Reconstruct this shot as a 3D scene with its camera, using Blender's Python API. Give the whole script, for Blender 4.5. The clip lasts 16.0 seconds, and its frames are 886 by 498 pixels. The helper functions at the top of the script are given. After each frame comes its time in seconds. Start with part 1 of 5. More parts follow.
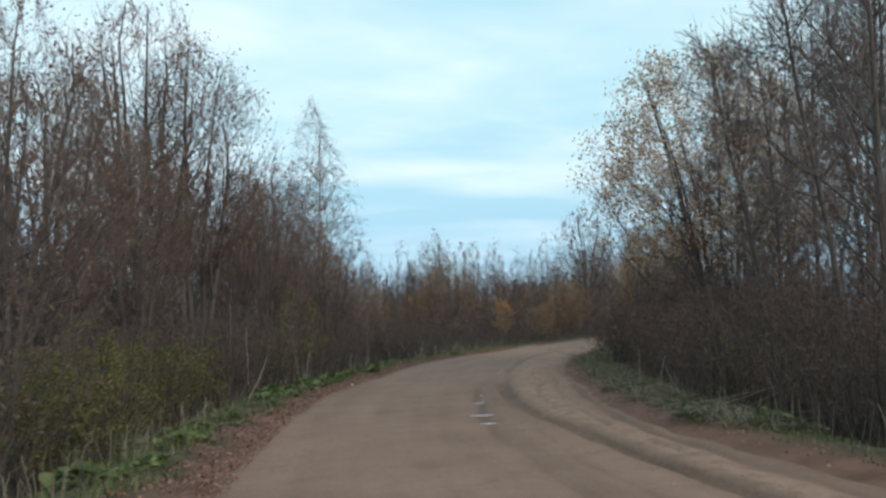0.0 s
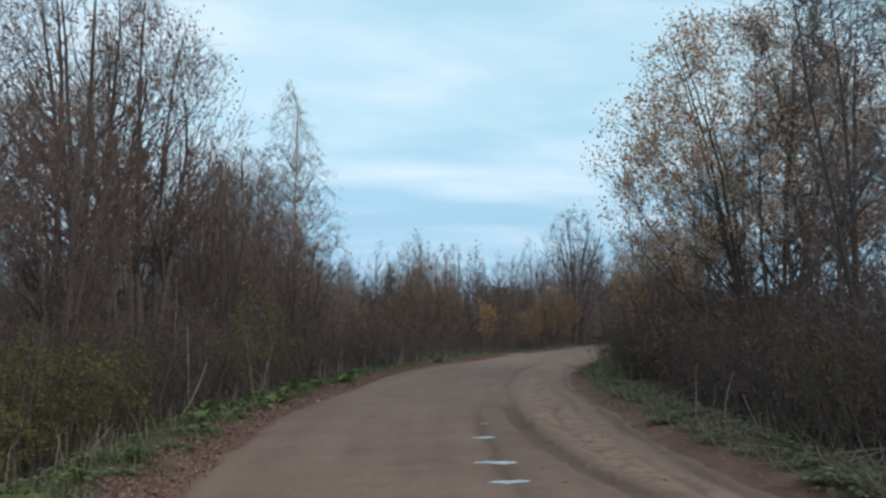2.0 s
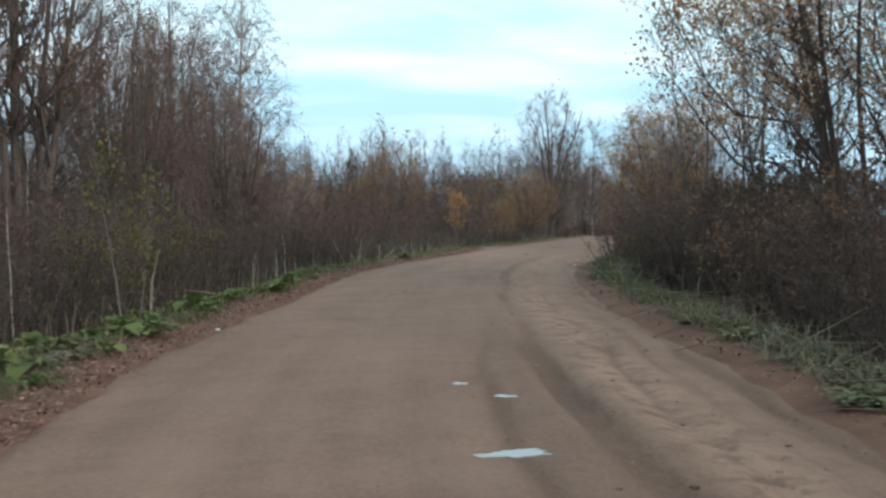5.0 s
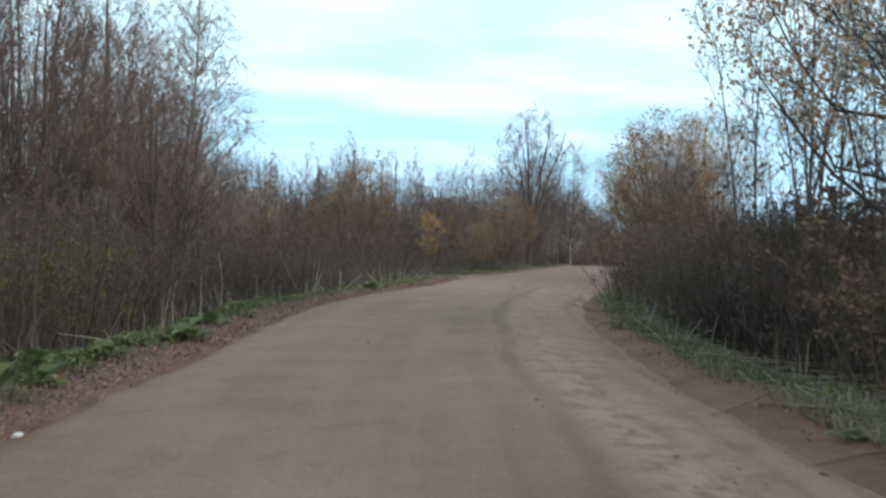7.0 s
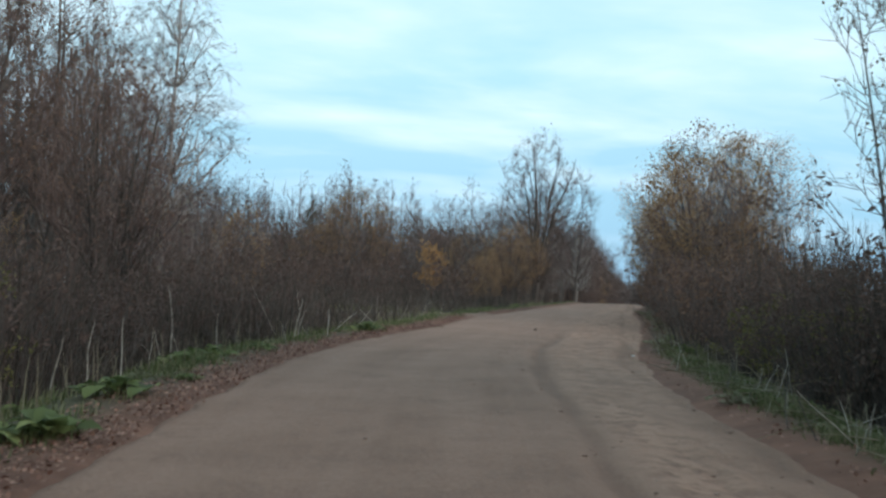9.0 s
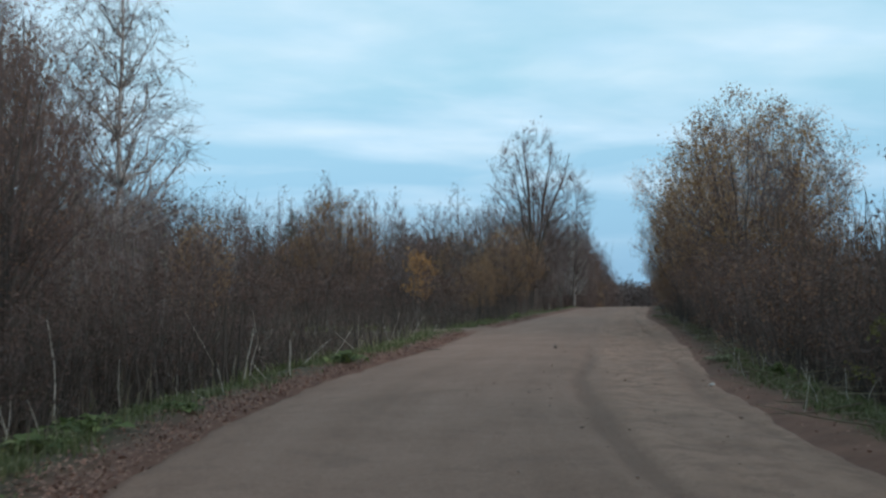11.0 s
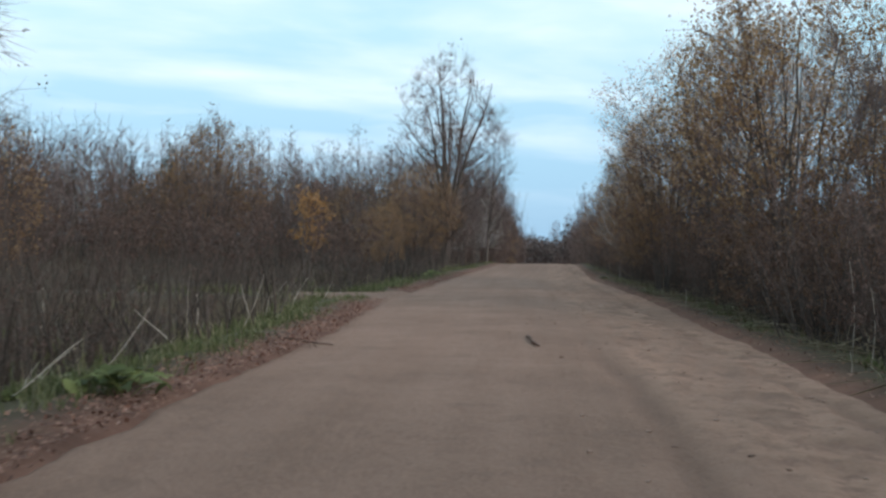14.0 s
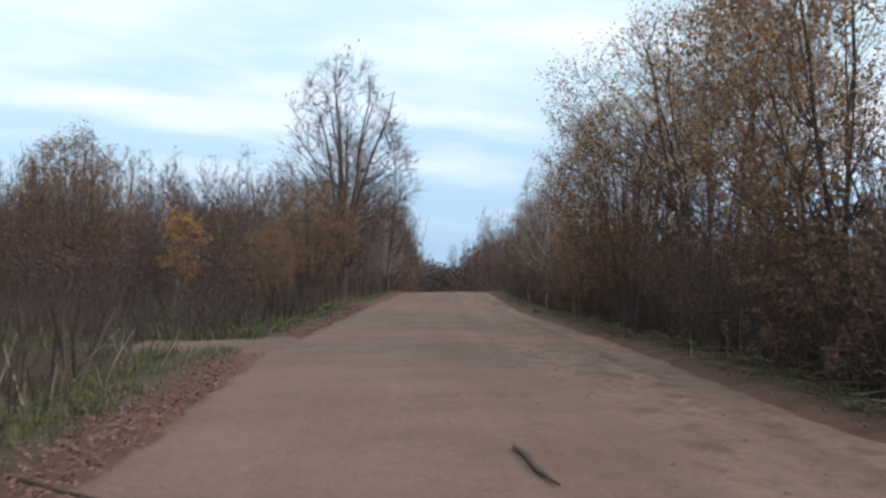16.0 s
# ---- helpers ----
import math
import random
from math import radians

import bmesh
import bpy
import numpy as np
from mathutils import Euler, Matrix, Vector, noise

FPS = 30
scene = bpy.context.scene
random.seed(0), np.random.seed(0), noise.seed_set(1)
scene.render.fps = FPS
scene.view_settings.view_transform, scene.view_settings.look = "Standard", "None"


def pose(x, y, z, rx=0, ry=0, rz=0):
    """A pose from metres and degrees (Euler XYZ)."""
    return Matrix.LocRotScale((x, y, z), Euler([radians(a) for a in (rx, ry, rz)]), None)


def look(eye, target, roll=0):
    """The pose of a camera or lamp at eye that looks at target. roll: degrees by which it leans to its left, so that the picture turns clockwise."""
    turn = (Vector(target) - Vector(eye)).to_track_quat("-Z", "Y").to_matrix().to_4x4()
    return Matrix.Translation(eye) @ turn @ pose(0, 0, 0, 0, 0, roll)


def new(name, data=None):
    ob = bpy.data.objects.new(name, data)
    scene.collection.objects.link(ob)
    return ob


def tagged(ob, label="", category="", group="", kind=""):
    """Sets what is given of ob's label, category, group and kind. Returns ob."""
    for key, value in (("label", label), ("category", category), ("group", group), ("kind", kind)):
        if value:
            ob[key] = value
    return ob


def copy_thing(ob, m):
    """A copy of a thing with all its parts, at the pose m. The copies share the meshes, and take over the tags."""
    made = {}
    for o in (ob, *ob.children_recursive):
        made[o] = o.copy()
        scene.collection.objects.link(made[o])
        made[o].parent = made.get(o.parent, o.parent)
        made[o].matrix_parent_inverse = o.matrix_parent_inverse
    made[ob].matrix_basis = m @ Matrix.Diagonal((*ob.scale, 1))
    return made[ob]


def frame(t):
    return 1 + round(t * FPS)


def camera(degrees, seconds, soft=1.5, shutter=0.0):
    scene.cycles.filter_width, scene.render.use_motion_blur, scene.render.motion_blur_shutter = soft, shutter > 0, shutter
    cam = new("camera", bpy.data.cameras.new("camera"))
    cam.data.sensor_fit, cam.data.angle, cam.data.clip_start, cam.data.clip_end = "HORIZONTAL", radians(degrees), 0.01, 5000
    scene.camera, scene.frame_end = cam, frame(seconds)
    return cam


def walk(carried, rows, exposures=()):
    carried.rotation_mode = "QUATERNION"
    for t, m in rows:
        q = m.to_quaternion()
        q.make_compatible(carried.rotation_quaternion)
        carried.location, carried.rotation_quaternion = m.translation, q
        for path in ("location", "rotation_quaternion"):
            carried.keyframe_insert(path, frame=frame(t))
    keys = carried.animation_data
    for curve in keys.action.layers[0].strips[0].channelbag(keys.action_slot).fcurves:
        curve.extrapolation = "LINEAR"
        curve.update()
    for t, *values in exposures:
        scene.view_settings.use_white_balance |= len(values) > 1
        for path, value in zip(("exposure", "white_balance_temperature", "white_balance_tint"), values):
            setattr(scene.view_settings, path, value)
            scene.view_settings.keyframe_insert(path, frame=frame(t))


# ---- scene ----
cam = camera(46.0, 16.0, soft=2.6, shutter=0.4)
PATH = [
    (0, (0.0, 0.0, 1.531), (0.372, 1.959, 1.681), -2.1),
    (0.5, (0.225, 1.406, 1.525), (0.616, 3.358, 1.715), -0.6),
    (1, (0.354, 2.905, 1.582), (0.735, 4.865, 1.707), -0.7),
    (1.5, (0.548, 4.295, 1.565), (0.946, 6.248, 1.727), 0.5),
    (2, (0.757, 5.637, 1.567), (1.168, 7.588, 1.723), -0.5),
    (2.5, (0.959, 6.985, 1.549), (1.352, 8.939, 1.713), 1.5),
    (3, (1.154, 8.371, 1.529), (1.56, 10.328, 1.605), 2.3),
    (3.5, (1.382, 9.783, 1.549), (1.815, 11.736, 1.568), 0.6),
    (4, (1.669, 11.257, 1.546), (2.121, 13.205, 1.534), -0.2),
    (6.5, (3.497, 18.919, 1.545), (4.027, 20.846, 1.475), 1.1),
    (7, (3.761, 20.58, 1.563), (4.297, 22.506, 1.556), 1.5),
    (7.5, (4.038, 22.175, 1.567), (4.567, 24.103, 1.601), 1.2),
    (8, (4.365, 23.763, 1.55), (4.916, 25.685, 1.51), 0.9),
    (8.5, (4.681, 25.415, 1.524), (5.227, 27.339, 1.552), 2.7),
    (11, (6.581, 33.279, 1.558), (7.152, 35.195, 1.636), -0.6),
    (11.5, (7.075, 35.112, 1.55), (7.677, 37.017, 1.623), -0.9),
    (12, (7.595, 36.976, 1.562), (8.231, 38.871, 1.616), -0.9),
    (12.5, (8.122, 38.873, 1.554), (8.765, 40.767, 1.566), -1.1),
    (13, (8.699, 40.841, 1.577), (9.354, 42.73, 1.568), -0.4),
    (13.5, (9.319, 42.726, 1.545), (9.996, 44.608, 1.545), 1.3),
    (14, (9.971, 44.614, 1.529), (10.727, 46.466, 1.513), 1.1),
    (14.5, (10.642, 46.456, 1.542), (11.453, 48.284, 1.545), -1.2),
    (15, (11.331, 48.342, 1.541), (12.178, 50.154, 1.543), -0.2),
    (15.5, (12.059, 50.114, 1.537), (12.946, 51.906, 1.566), 0.2),
    (16, (12.79, 51.891, 1.542), (13.727, 53.657, 1.579), 0.6),
]
walk(cam, [(t, look(eye, target, roll)) for t, eye, target, roll in PATH], [
    (0, 0.50, 6731, 12), (1, 0.37, 6480, 14.5), (1.5, 0.40, 6530, 15), (2.5, 0.22, 6383, 16), (3, 0.36, 6514, 14), (3.5, 0.52, 6707, 15.5), (4, 0.66, 6900, 15), (6.5, 0.88, 6650, 14), (7, 0.91, 6580, 13), (7.5, 0.70, 6420, 11.5), (8, 0.77, 6450, 12),
    (8.7, 0.62, 6430, 10.5), (11, 0.24, 6207, 12), (11.5, 0.21, 6207, 12), (12, 0.26, 6215, 12), (12.5, 0.34, 6438, 13), (13, 0.40, 6519, 15), (14, 0.55, 6660, 17), (15, 0.60, 6944, 23), (16, 0.62, 7052, 28)])

# ---- world, sun, exposure ----
SUN_TURN, SUN_UP = radians(150), radians(24)
world = bpy.data.worlds.new("overcast_sky")
world.use_nodes = True
scene.world = world
wn, wl = world.node_tree.nodes, world.node_tree.links
wn.clear()


def wnode(kind, **values):
    n = wn.new(kind)
    for k, val in values.items():
        n.inputs[k].default_value = val
    return n


sky = wn.new("ShaderNodeTexSky")
sky.sky_type, sky.sun_disc = "NISHITA", False
sky.sun_elevation, sky.sun_rotation = SUN_UP, SUN_TURN
sky.air_density, sky.dust_density, sky.ozone_density = 1.0, 0.6, 1.6
coord = wn.new("ShaderNodeTexCoord")
split = wn.new("ShaderNodeSeparateXYZ")
wl.new(coord.outputs["Generated"], split.inputs[0])
# flat cloud layer: the view direction divided by its height
lift = wn.new("ShaderNodeMath")
lift.operation = "MAXIMUM"
lift.inputs[1].default_value = 0.0
wl.new(split.outputs["Z"], lift.inputs[0])
lift2 = wn.new("ShaderNodeMath")
lift2.operation = "ADD"
lift2.inputs[1].default_value = 0.12
wl.new(lift.outputs[0], lift2.inputs[0])
plane = wn.new("ShaderNodeVectorMath")
plane.operation = "DIVIDE"
wl.new(coord.outputs["Generated"], plane.inputs[0])
comb = wn.new("ShaderNodeCombineXYZ")
for k in "XYZ":
    wl.new(lift2.outputs[0], comb.inputs[k])
wl.new(comb.outputs[0], plane.inputs[1])
stretch = wn.new("ShaderNodeMapping")
stretch.inputs["Rotation"].default_value = (0, 0, radians(20))
stretch.inputs["Scale"].default_value = (0.58, 0.80, 0.0)
wl.new(plane.outputs[0], stretch.inputs["Vector"])
puff = wnode("ShaderNodeTexNoise", Scale=1.35, Detail=6.0, Roughness=0.50, Distortion=0.2)
wl.new(stretch.outputs[0], puff.inputs["Vector"])
cover = wn.new("ShaderNodeValToRGB")
cover.color_ramp.elements[0].position, cover.color_ramp.elements[1].position = 0.42, 0.72
wl.new(puff.outputs["Fac"], cover.inputs[0])
fine = wnode("ShaderNodeTexNoise", Scale=4.0, Detail=6.0, Roughness=0.55)
wl.new(stretch.outputs[0], fine.inputs["Vector"])
cloud = wn.new("ShaderNodeValToRGB")
cloud.color_ramp.elements[0].position, cloud.color_ramp.elements[1].position = 0.3, 0.72
cloud.color_ramp.elements[0].color, cloud.color_ramp.elements[1].color = (0.52, 0.70, 0.82, 1), (0.72, 0.82, 0.86, 1)
wl.new(fine.outputs["Fac"], cloud.inputs[0])
low = wn.new("ShaderNodeMapRange")
low.inputs["From Min"].default_value, low.inputs["From Max"].default_value = 0.02, 0.13
wl.new(split.outputs["Z"], low.inputs["Value"])
amount = wn.new("ShaderNodeMath")
amount.operation = "MULTIPLY"
wl.new(cover.outputs[0], amount.inputs[0])
wl.new(low.outputs[0], amount.inputs[1])
clear_bg = wnode("ShaderNodeBackground", Strength=0.12)
wl.new(sky.outputs[0], clear_bg.inputs["Color"])
cloud_bg = wnode("ShaderNodeBackground", Strength=1.04)
wl.new(cloud.outputs[0], cloud_bg.inputs["Color"])
veil_bg = wnode("ShaderNodeBackground", Strength=0.98)
haze = wn.new("ShaderNodeValToRGB")
haze.color_ramp.elements[0].color, haze.color_ramp.elements[1].color = (0.20, 0.43, 0.64, 1), (0.39, 0.65, 0.74, 1)
haze.color_ramp.elements[0].position, haze.color_ramp.elements[1].position = 0.03, 0.20
wl.new(split.outputs["Z"], haze.inputs[0])
wl.new(haze.outputs[0], veil_bg.inputs["Color"])
blue = wn.new("ShaderNodeMixShader")
blue.inputs[0].default_value = 0.85
wl.new(clear_bg.outputs[0], blue.inputs[1])
wl.new(veil_bg.outputs[0], blue.inputs[2])
mixed = wn.new("ShaderNodeMixShader")
wl.new(amount.outputs[0], mixed.inputs[0])
wl.new(blue.outputs[0], mixed.inputs[1])
wl.new(cloud_bg.outputs[0], mixed.inputs[2])
wout = wn.new("ShaderNodeOutputWorld")
wl.new(mixed.outputs[0], wout.inputs["Surface"])

sun_data = bpy.data.lights.new("sun", "SUN")
sun_data.energy, sun_data.angle, sun_data.color = 1.25, radians(25), (1.0, 0.93, 0.85)
sun = new("sun", sun_data)
sun.matrix_world = pose(0, 0, 40, 90 - math.degrees(SUN_UP), 0, 180 - math.degrees(SUN_TURN))


# ---- materials ----
def material(name, rough=0.9, bump=0.0, bump_scale=8.0):
    """A material with its nodes, its shader and a colour input to be filled."""
    m = bpy.data.materials.new(name)
    m.use_nodes = True
    n, l = m.node_tree.nodes, m.node_tree.links
    b = n["Principled BSDF"]
    b.inputs["Roughness"].default_value = rough
    b.inputs["Specular IOR Level"].default_value = 0.25
    if bump:
        t = n.new("ShaderNodeTexNoise")
        t.inputs["Scale"].default_value, t.inputs["Detail"].default_value = bump_scale, 8.0
        u = n.new("ShaderNodeBump")
        u.inputs["Strength"].default_value, u.inputs["Distance"].default_value = bump, 0.03
        g = n.new("ShaderNodeNewGeometry")
        l.new(g.outputs["Position"], t.inputs["Vector"])
        l.new(t.outputs["Fac"], u.inputs["Height"])
        l.new(u.outputs["Normal"], b.inputs["Normal"])
    return m, n, l, b


def ramp(n, l, fac, stops):
    r = n.new("ShaderNodeValToRGB")
    while len(r.color_ramp.elements) < len(stops):
        r.color_ramp.elements.new(0.5)
    for e, (p, c) in zip(r.color_ramp.elements, stops):
        e.position, e.color = p, (*c, 1)
    l.new(fac, r.inputs[0])
    return r.outputs[0]


def noise_fac(n, l, vector, scale, detail=4.0, rough=0.5):
    t = n.new("ShaderNodeTexNoise")
    t.inputs["Scale"].default_value, t.inputs["Detail"].default_value, t.inputs["Roughness"].default_value = scale, detail, rough
    l.new(vector, t.inputs["Vector"])
    return t.outputs["Fac"]


def mix(n, l, fac, a, b, kind="MIX"):
    x = n.new("ShaderNodeMix")
    x.data_type, x.blend_type = "RGBA", kind
    for socket, value in ((x.inputs[0], fac), (x.inputs[6], a), (x.inputs[7], b)):
        if isinstance(value, (int, float)):
            socket.default_value = value
        elif isinstance(value, tuple):
            socket.default_value = (*value, 1)
        else:
            l.new(value, socket)
    return x.outputs[2]


def bark(name, dark, light, scale=6.0, bands=False):
    m, n, l, b = material(name, 0.9, 0.5, 25.0)
    g = n.new("ShaderNodeTexCoord")
    mp = n.new("ShaderNodeMapping")
    mp.inputs["Scale"].default_value = (1, 1, 3.0) if bands else (3, 3, 0.5)
    l.new(g.outputs["Object"], mp.inputs["Vector"])
    f = noise_fac(n, l, mp.outputs[0], scale, 6.0, 0.6)
    c = ramp(n, l, f, [(0.32, dark), (0.62, light)])
    info = n.new("ShaderNodeObjectInfo")
    c = mix(n, l, 0.45, c, ramp(n, l, info.outputs["Random"], [(0.0, dark), (1.0, light)]))
    l.new(c, b.inputs["Base Color"])
    return m


def leafy(name, stops, through_light=0.4):
    """Leaves or twigs that differ piece by piece."""
    m, n, l, b = material(name, 0.75)
    g = n.new("ShaderNodeNewGeometry")
    info = n.new("ShaderNodeObjectInfo")
    add = n.new("ShaderNodeMath")
    add.operation = "MULTIPLY_ADD"
    add.inputs[1].default_value = 0.75
    l.new(g.outputs["Random Per Island"], add.inputs[0])
    part_of = n.new("ShaderNodeMath")
    part_of.operation = "MULTIPLY"
    part_of.inputs[1].default_value = 0.25
    l.new(info.outputs["Random"], part_of.inputs[0])
    l.new(part_of.outputs[0], add.inputs[2])
    c = ramp(n, l, add.outputs[0], stops)
    l.new(c, b.inputs["Base Color"])
    if through_light:
        t = n.new("ShaderNodeBsdfTranslucent")
        l.new(c, t.inputs["Color"])
        s = n.new("ShaderNodeMixShader")
        s.inputs[0].default_value = through_light
        l.new(b.outputs[0], s.inputs[1])
        l.new(t.outputs[0], s.inputs[2])
        l.new(s.outputs[0], n["Material Output"].inputs["Surface"])
    return m


BARK_DARK = bark("dark_bark", (0.045, 0.036, 0.032), (0.13, 0.105, 0.092))
BARK_GREY = bark("grey_bark", (0.075, 0.064, 0.058), (0.20, 0.175, 0.16))
BARK_BIRCH = bark("birch_bark", (0.12, 0.10, 0.095), (0.54, 0.50, 0.47), 4.0, True)
DEADWOOD = bark("weathered_dead_wood", (0.27, 0.225, 0.185), (0.58, 0.515, 0.445), 9.0)
TWIG_BROWN = leafy("brown_twigs", [(0.0, (0.080, 0.054, 0.047)), (0.6, (0.120, 0.080, 0.070)), (1.0, (0.162, 0.112, 0.096))], 0)
TWIG_GREY = leafy("grey_twigs", [(0.0, (0.075, 0.057, 0.053)), (0.6, (0.14, 0.105, 0.097)), (1.0, (0.20, 0.158, 0.145))], 0)
TWIG_RED = leafy("reddish_twigs", [(0.0, (0.080, 0.052, 0.047)), (0.6, (0.148, 0.098, 0.084)), (1.0, (0.215, 0.147, 0.122))], 0)
LEAF_ORANGE = leafy("rusty_orange_leaves", [(0.0, (0.29, 0.155, 0.100)), (0.45, (0.52, 0.295, 0.175)), (0.8, (0.62, 0.42, 0.28)), (1.0, (0.70, 0.58, 0.46))], 0.62)
LEAF_BROWN = leafy("dull_brown_leaves", [(0.0, (0.094, 0.060, 0.050)), (0.6, (0.142, 0.091, 0.074)), (1.0, (0.192, 0.126, 0.100))])
LEAF_RUST = leafy("faded_rust_leaves", [(0.0, (0.11, 0.066, 0.050)), (0.5, (0.205, 0.122, 0.085)), (0.85, (0.30, 0.18, 0.12)), (1.0, (0.40, 0.27, 0.18))], 0.45)
LEAF_WILLOW = leafy("brownish_orange_leaves", [(0.0, (0.115, 0.066, 0.042)), (0.5, (0.31, 0.178, 0.092)), (0.85, (0.43, 0.262, 0.14)), (1.0, (0.52, 0.38, 0.25))], 0.55)
# paler than the near twigs: the haze over distant trees is in this colour
TWIG_HAZED = leafy("hazed_mauve_twigs", [(0.0, (0.115, 0.092, 0.090)), (0.6, (0.205, 0.165, 0.160)), (1.0, (0.29, 0.24, 0.23))], 0)
TWIG_DARK = leafy("dark_twigs", [(0.0, (0.030, 0.024, 0.020)), (0.6, (0.064, 0.049, 0.041)), (1.0, (0.135, 0.105, 0.086))], 0)
LEAF_OLIVE = leafy("olive_yellow_leaves", [(0.0, (0.075, 0.066, 0.030)), (0.6, (0.168, 0.148, 0.056)), (1.0, (0.29, 0.24, 0.095))])
NEEDLES = leafy("dark_spruce_needles", [(0.0, (0.022, 0.032, 0.018)), (0.6, (0.040, 0.056, 0.032)), (1.0, (0.065, 0.085, 0.050))], 0.2)
LEAF_YELLOW = leafy("amber_leaves", [(0.0, (0.22, 0.115, 0.050)), (0.6, (0.43, 0.225, 0.090)), (1.0, (0.54, 0.32, 0.15))])
LEAF_PALE = leafy("pale_drying_leaves", [(0.0, (0.14, 0.12, 0.09)), (0.6, (0.26, 0.22, 0.16)), (1.0, (0.36, 0.31, 0.23))])
GRASS = leafy("verge_grass_blades", [(0.0, (0.058, 0.062, 0.028)), (0.5, (0.126, 0.140, 0.055)), (0.78, (0.19, 0.178, 0.092)), (1.0, (0.34, 0.29, 0.18))])
HERB = leafy("broad_green_leaves", [(0.0, (0.060, 0.072, 0.030)), (0.55, (0.145, 0.172, 0.060)), (0.85, (0.25, 0.27, 0.10)), (1.0, (0.36, 0.35, 0.17))])
LEAF_FADED = leafy("faded_grey_green_leaves", [(0.0, (0.11, 0.105, 0.056)), (0.6, (0.22, 0.215, 0.125)), (1.0, (0.40, 0.37, 0.25))])
STRAW = leafy("dry_straw", [(0.0, (0.14, 0.11, 0.075)), (0.6, (0.27, 0.22, 0.15)), (1.0, (0.42, 0.36, 0.27))])
LITTER = leafy("fallen_leaves", [(0.0, (0.070, 0.034, 0.026)), (0.45, (0.19, 0.092, 0.066)), (0.82, (0.34, 0.185, 0.135)), (1.0, (0.66, 0.54, 0.47))], 0.1)


def road_material():
    m, n, l, b = material("packed_sandy_dirt", 0.93)
    uv = n.new("ShaderNodeUVMap")
    uv.uv_map = "along"
    g = n.new("ShaderNodeNewGeometry")
    long_ways = n.new("ShaderNodeMapping")
    long_ways.inputs["Scale"].default_value = (1.6, 0.07, 1.0)
    l.new(uv.outputs[0], long_ways.inputs["Vector"])
    streak = noise_fac(n, l, long_ways.outputs[0], 1.0, 5.0, 0.6)
    blot = noise_fac(n, l, g.outputs["Position"], 0.55, 6.0, 0.6)
    grain = noise_fac(n, l, g.outputs["Position"], 28.0, 6.0, 0.7)
    base = ramp(n, l, streak, [(0.32, (0.150, 0.080, 0.054)), (0.51, (0.236, 0.134, 0.098)), (0.70, (0.330, 0.200, 0.151))])
    base = mix(n, l, 0.55, base, ramp(n, l, blot, [(0.34, (0.155, 0.084, 0.058)), (0.66, (0.315, 0.186, 0.139))]))
    # the loose pale sand lies on one side of the wheel tracks
    at = n.new("ShaderNodeAttribute")
    at.attribute_name = "sand"
    base = mix(n, l, at.outputs["Fac"], base, mix(n, l, blot, (0.335, 0.190, 0.132), (0.480, 0.286, 0.204)))
    # darkening: damp earth, plus shade laid into the colour of ruts and side track
    darkened = n.new("ShaderNodeAttribute")
    darkened.attribute_name = "damp_and_shade"
    base = mix(n, l, darkened.outputs["Fac"], base, (0.098, 0.051, 0.035))
    # darker damp patches and trampled lumps
    lumpy = n.new("ShaderNodeMapping")
    lumpy.inputs["Scale"].default_value = (1.0, 0.8, 1.0)
    l.new(g.outputs["Position"], lumpy.inputs["Vector"])
    spots = ramp(n, l, noise_fac(n, l, lumpy.outputs[0], 3.4, 7.0, 0.66), [(0.48, (0, 0, 0)), (0.60, (1, 1, 1))])
    much = n.new("ShaderNodeMath")
    much.operation = "MULTIPLY_ADD"
    much.inputs[1].default_value, much.inputs[2].default_value = 0.87, 0.18
    l.new(at.outputs["Fac"], much.inputs[0])
    how = n.new("ShaderNodeMath")
    how.operation = "MULTIPLY"
    l.new(spots, how.inputs[0])
    l.new(much.outputs[0], how.inputs[1])
    base = mix(n, l, how.outputs[0], base, (0.167, 0.089, 0.066))
    # broad trodden and damp stains
    stain = ramp(n, l, noise_fac(n, l, g.outputs["Position"], 1.25, 5.0, 0.6), [(0.56, (0, 0, 0)), (0.66, (0.55, 0.55, 0.55))])
    base = mix(n, l, stain, base, (0.150, 0.085, 0.062))
    base = mix(n, l, 0.36, base, ramp(n, l, grain, [(0.3, (0.144, 0.079, 0.055)), (0.7, (0.400, 0.247, 0.180))]))
    l.new(base, b.inputs["Base Color"])
    u = n.new("ShaderNodeBump")
    u.inputs["Strength"].default_value, u.inputs["Distance"].default_value = 0.85, 0.045
    rough = noise_fac(n, l, g.outputs["Position"], 7.0, 9.0, 0.68)
    l.new(rough, u.inputs["Height"])
    l.new(u.outputs[0], b.inputs["Normal"])
    return m


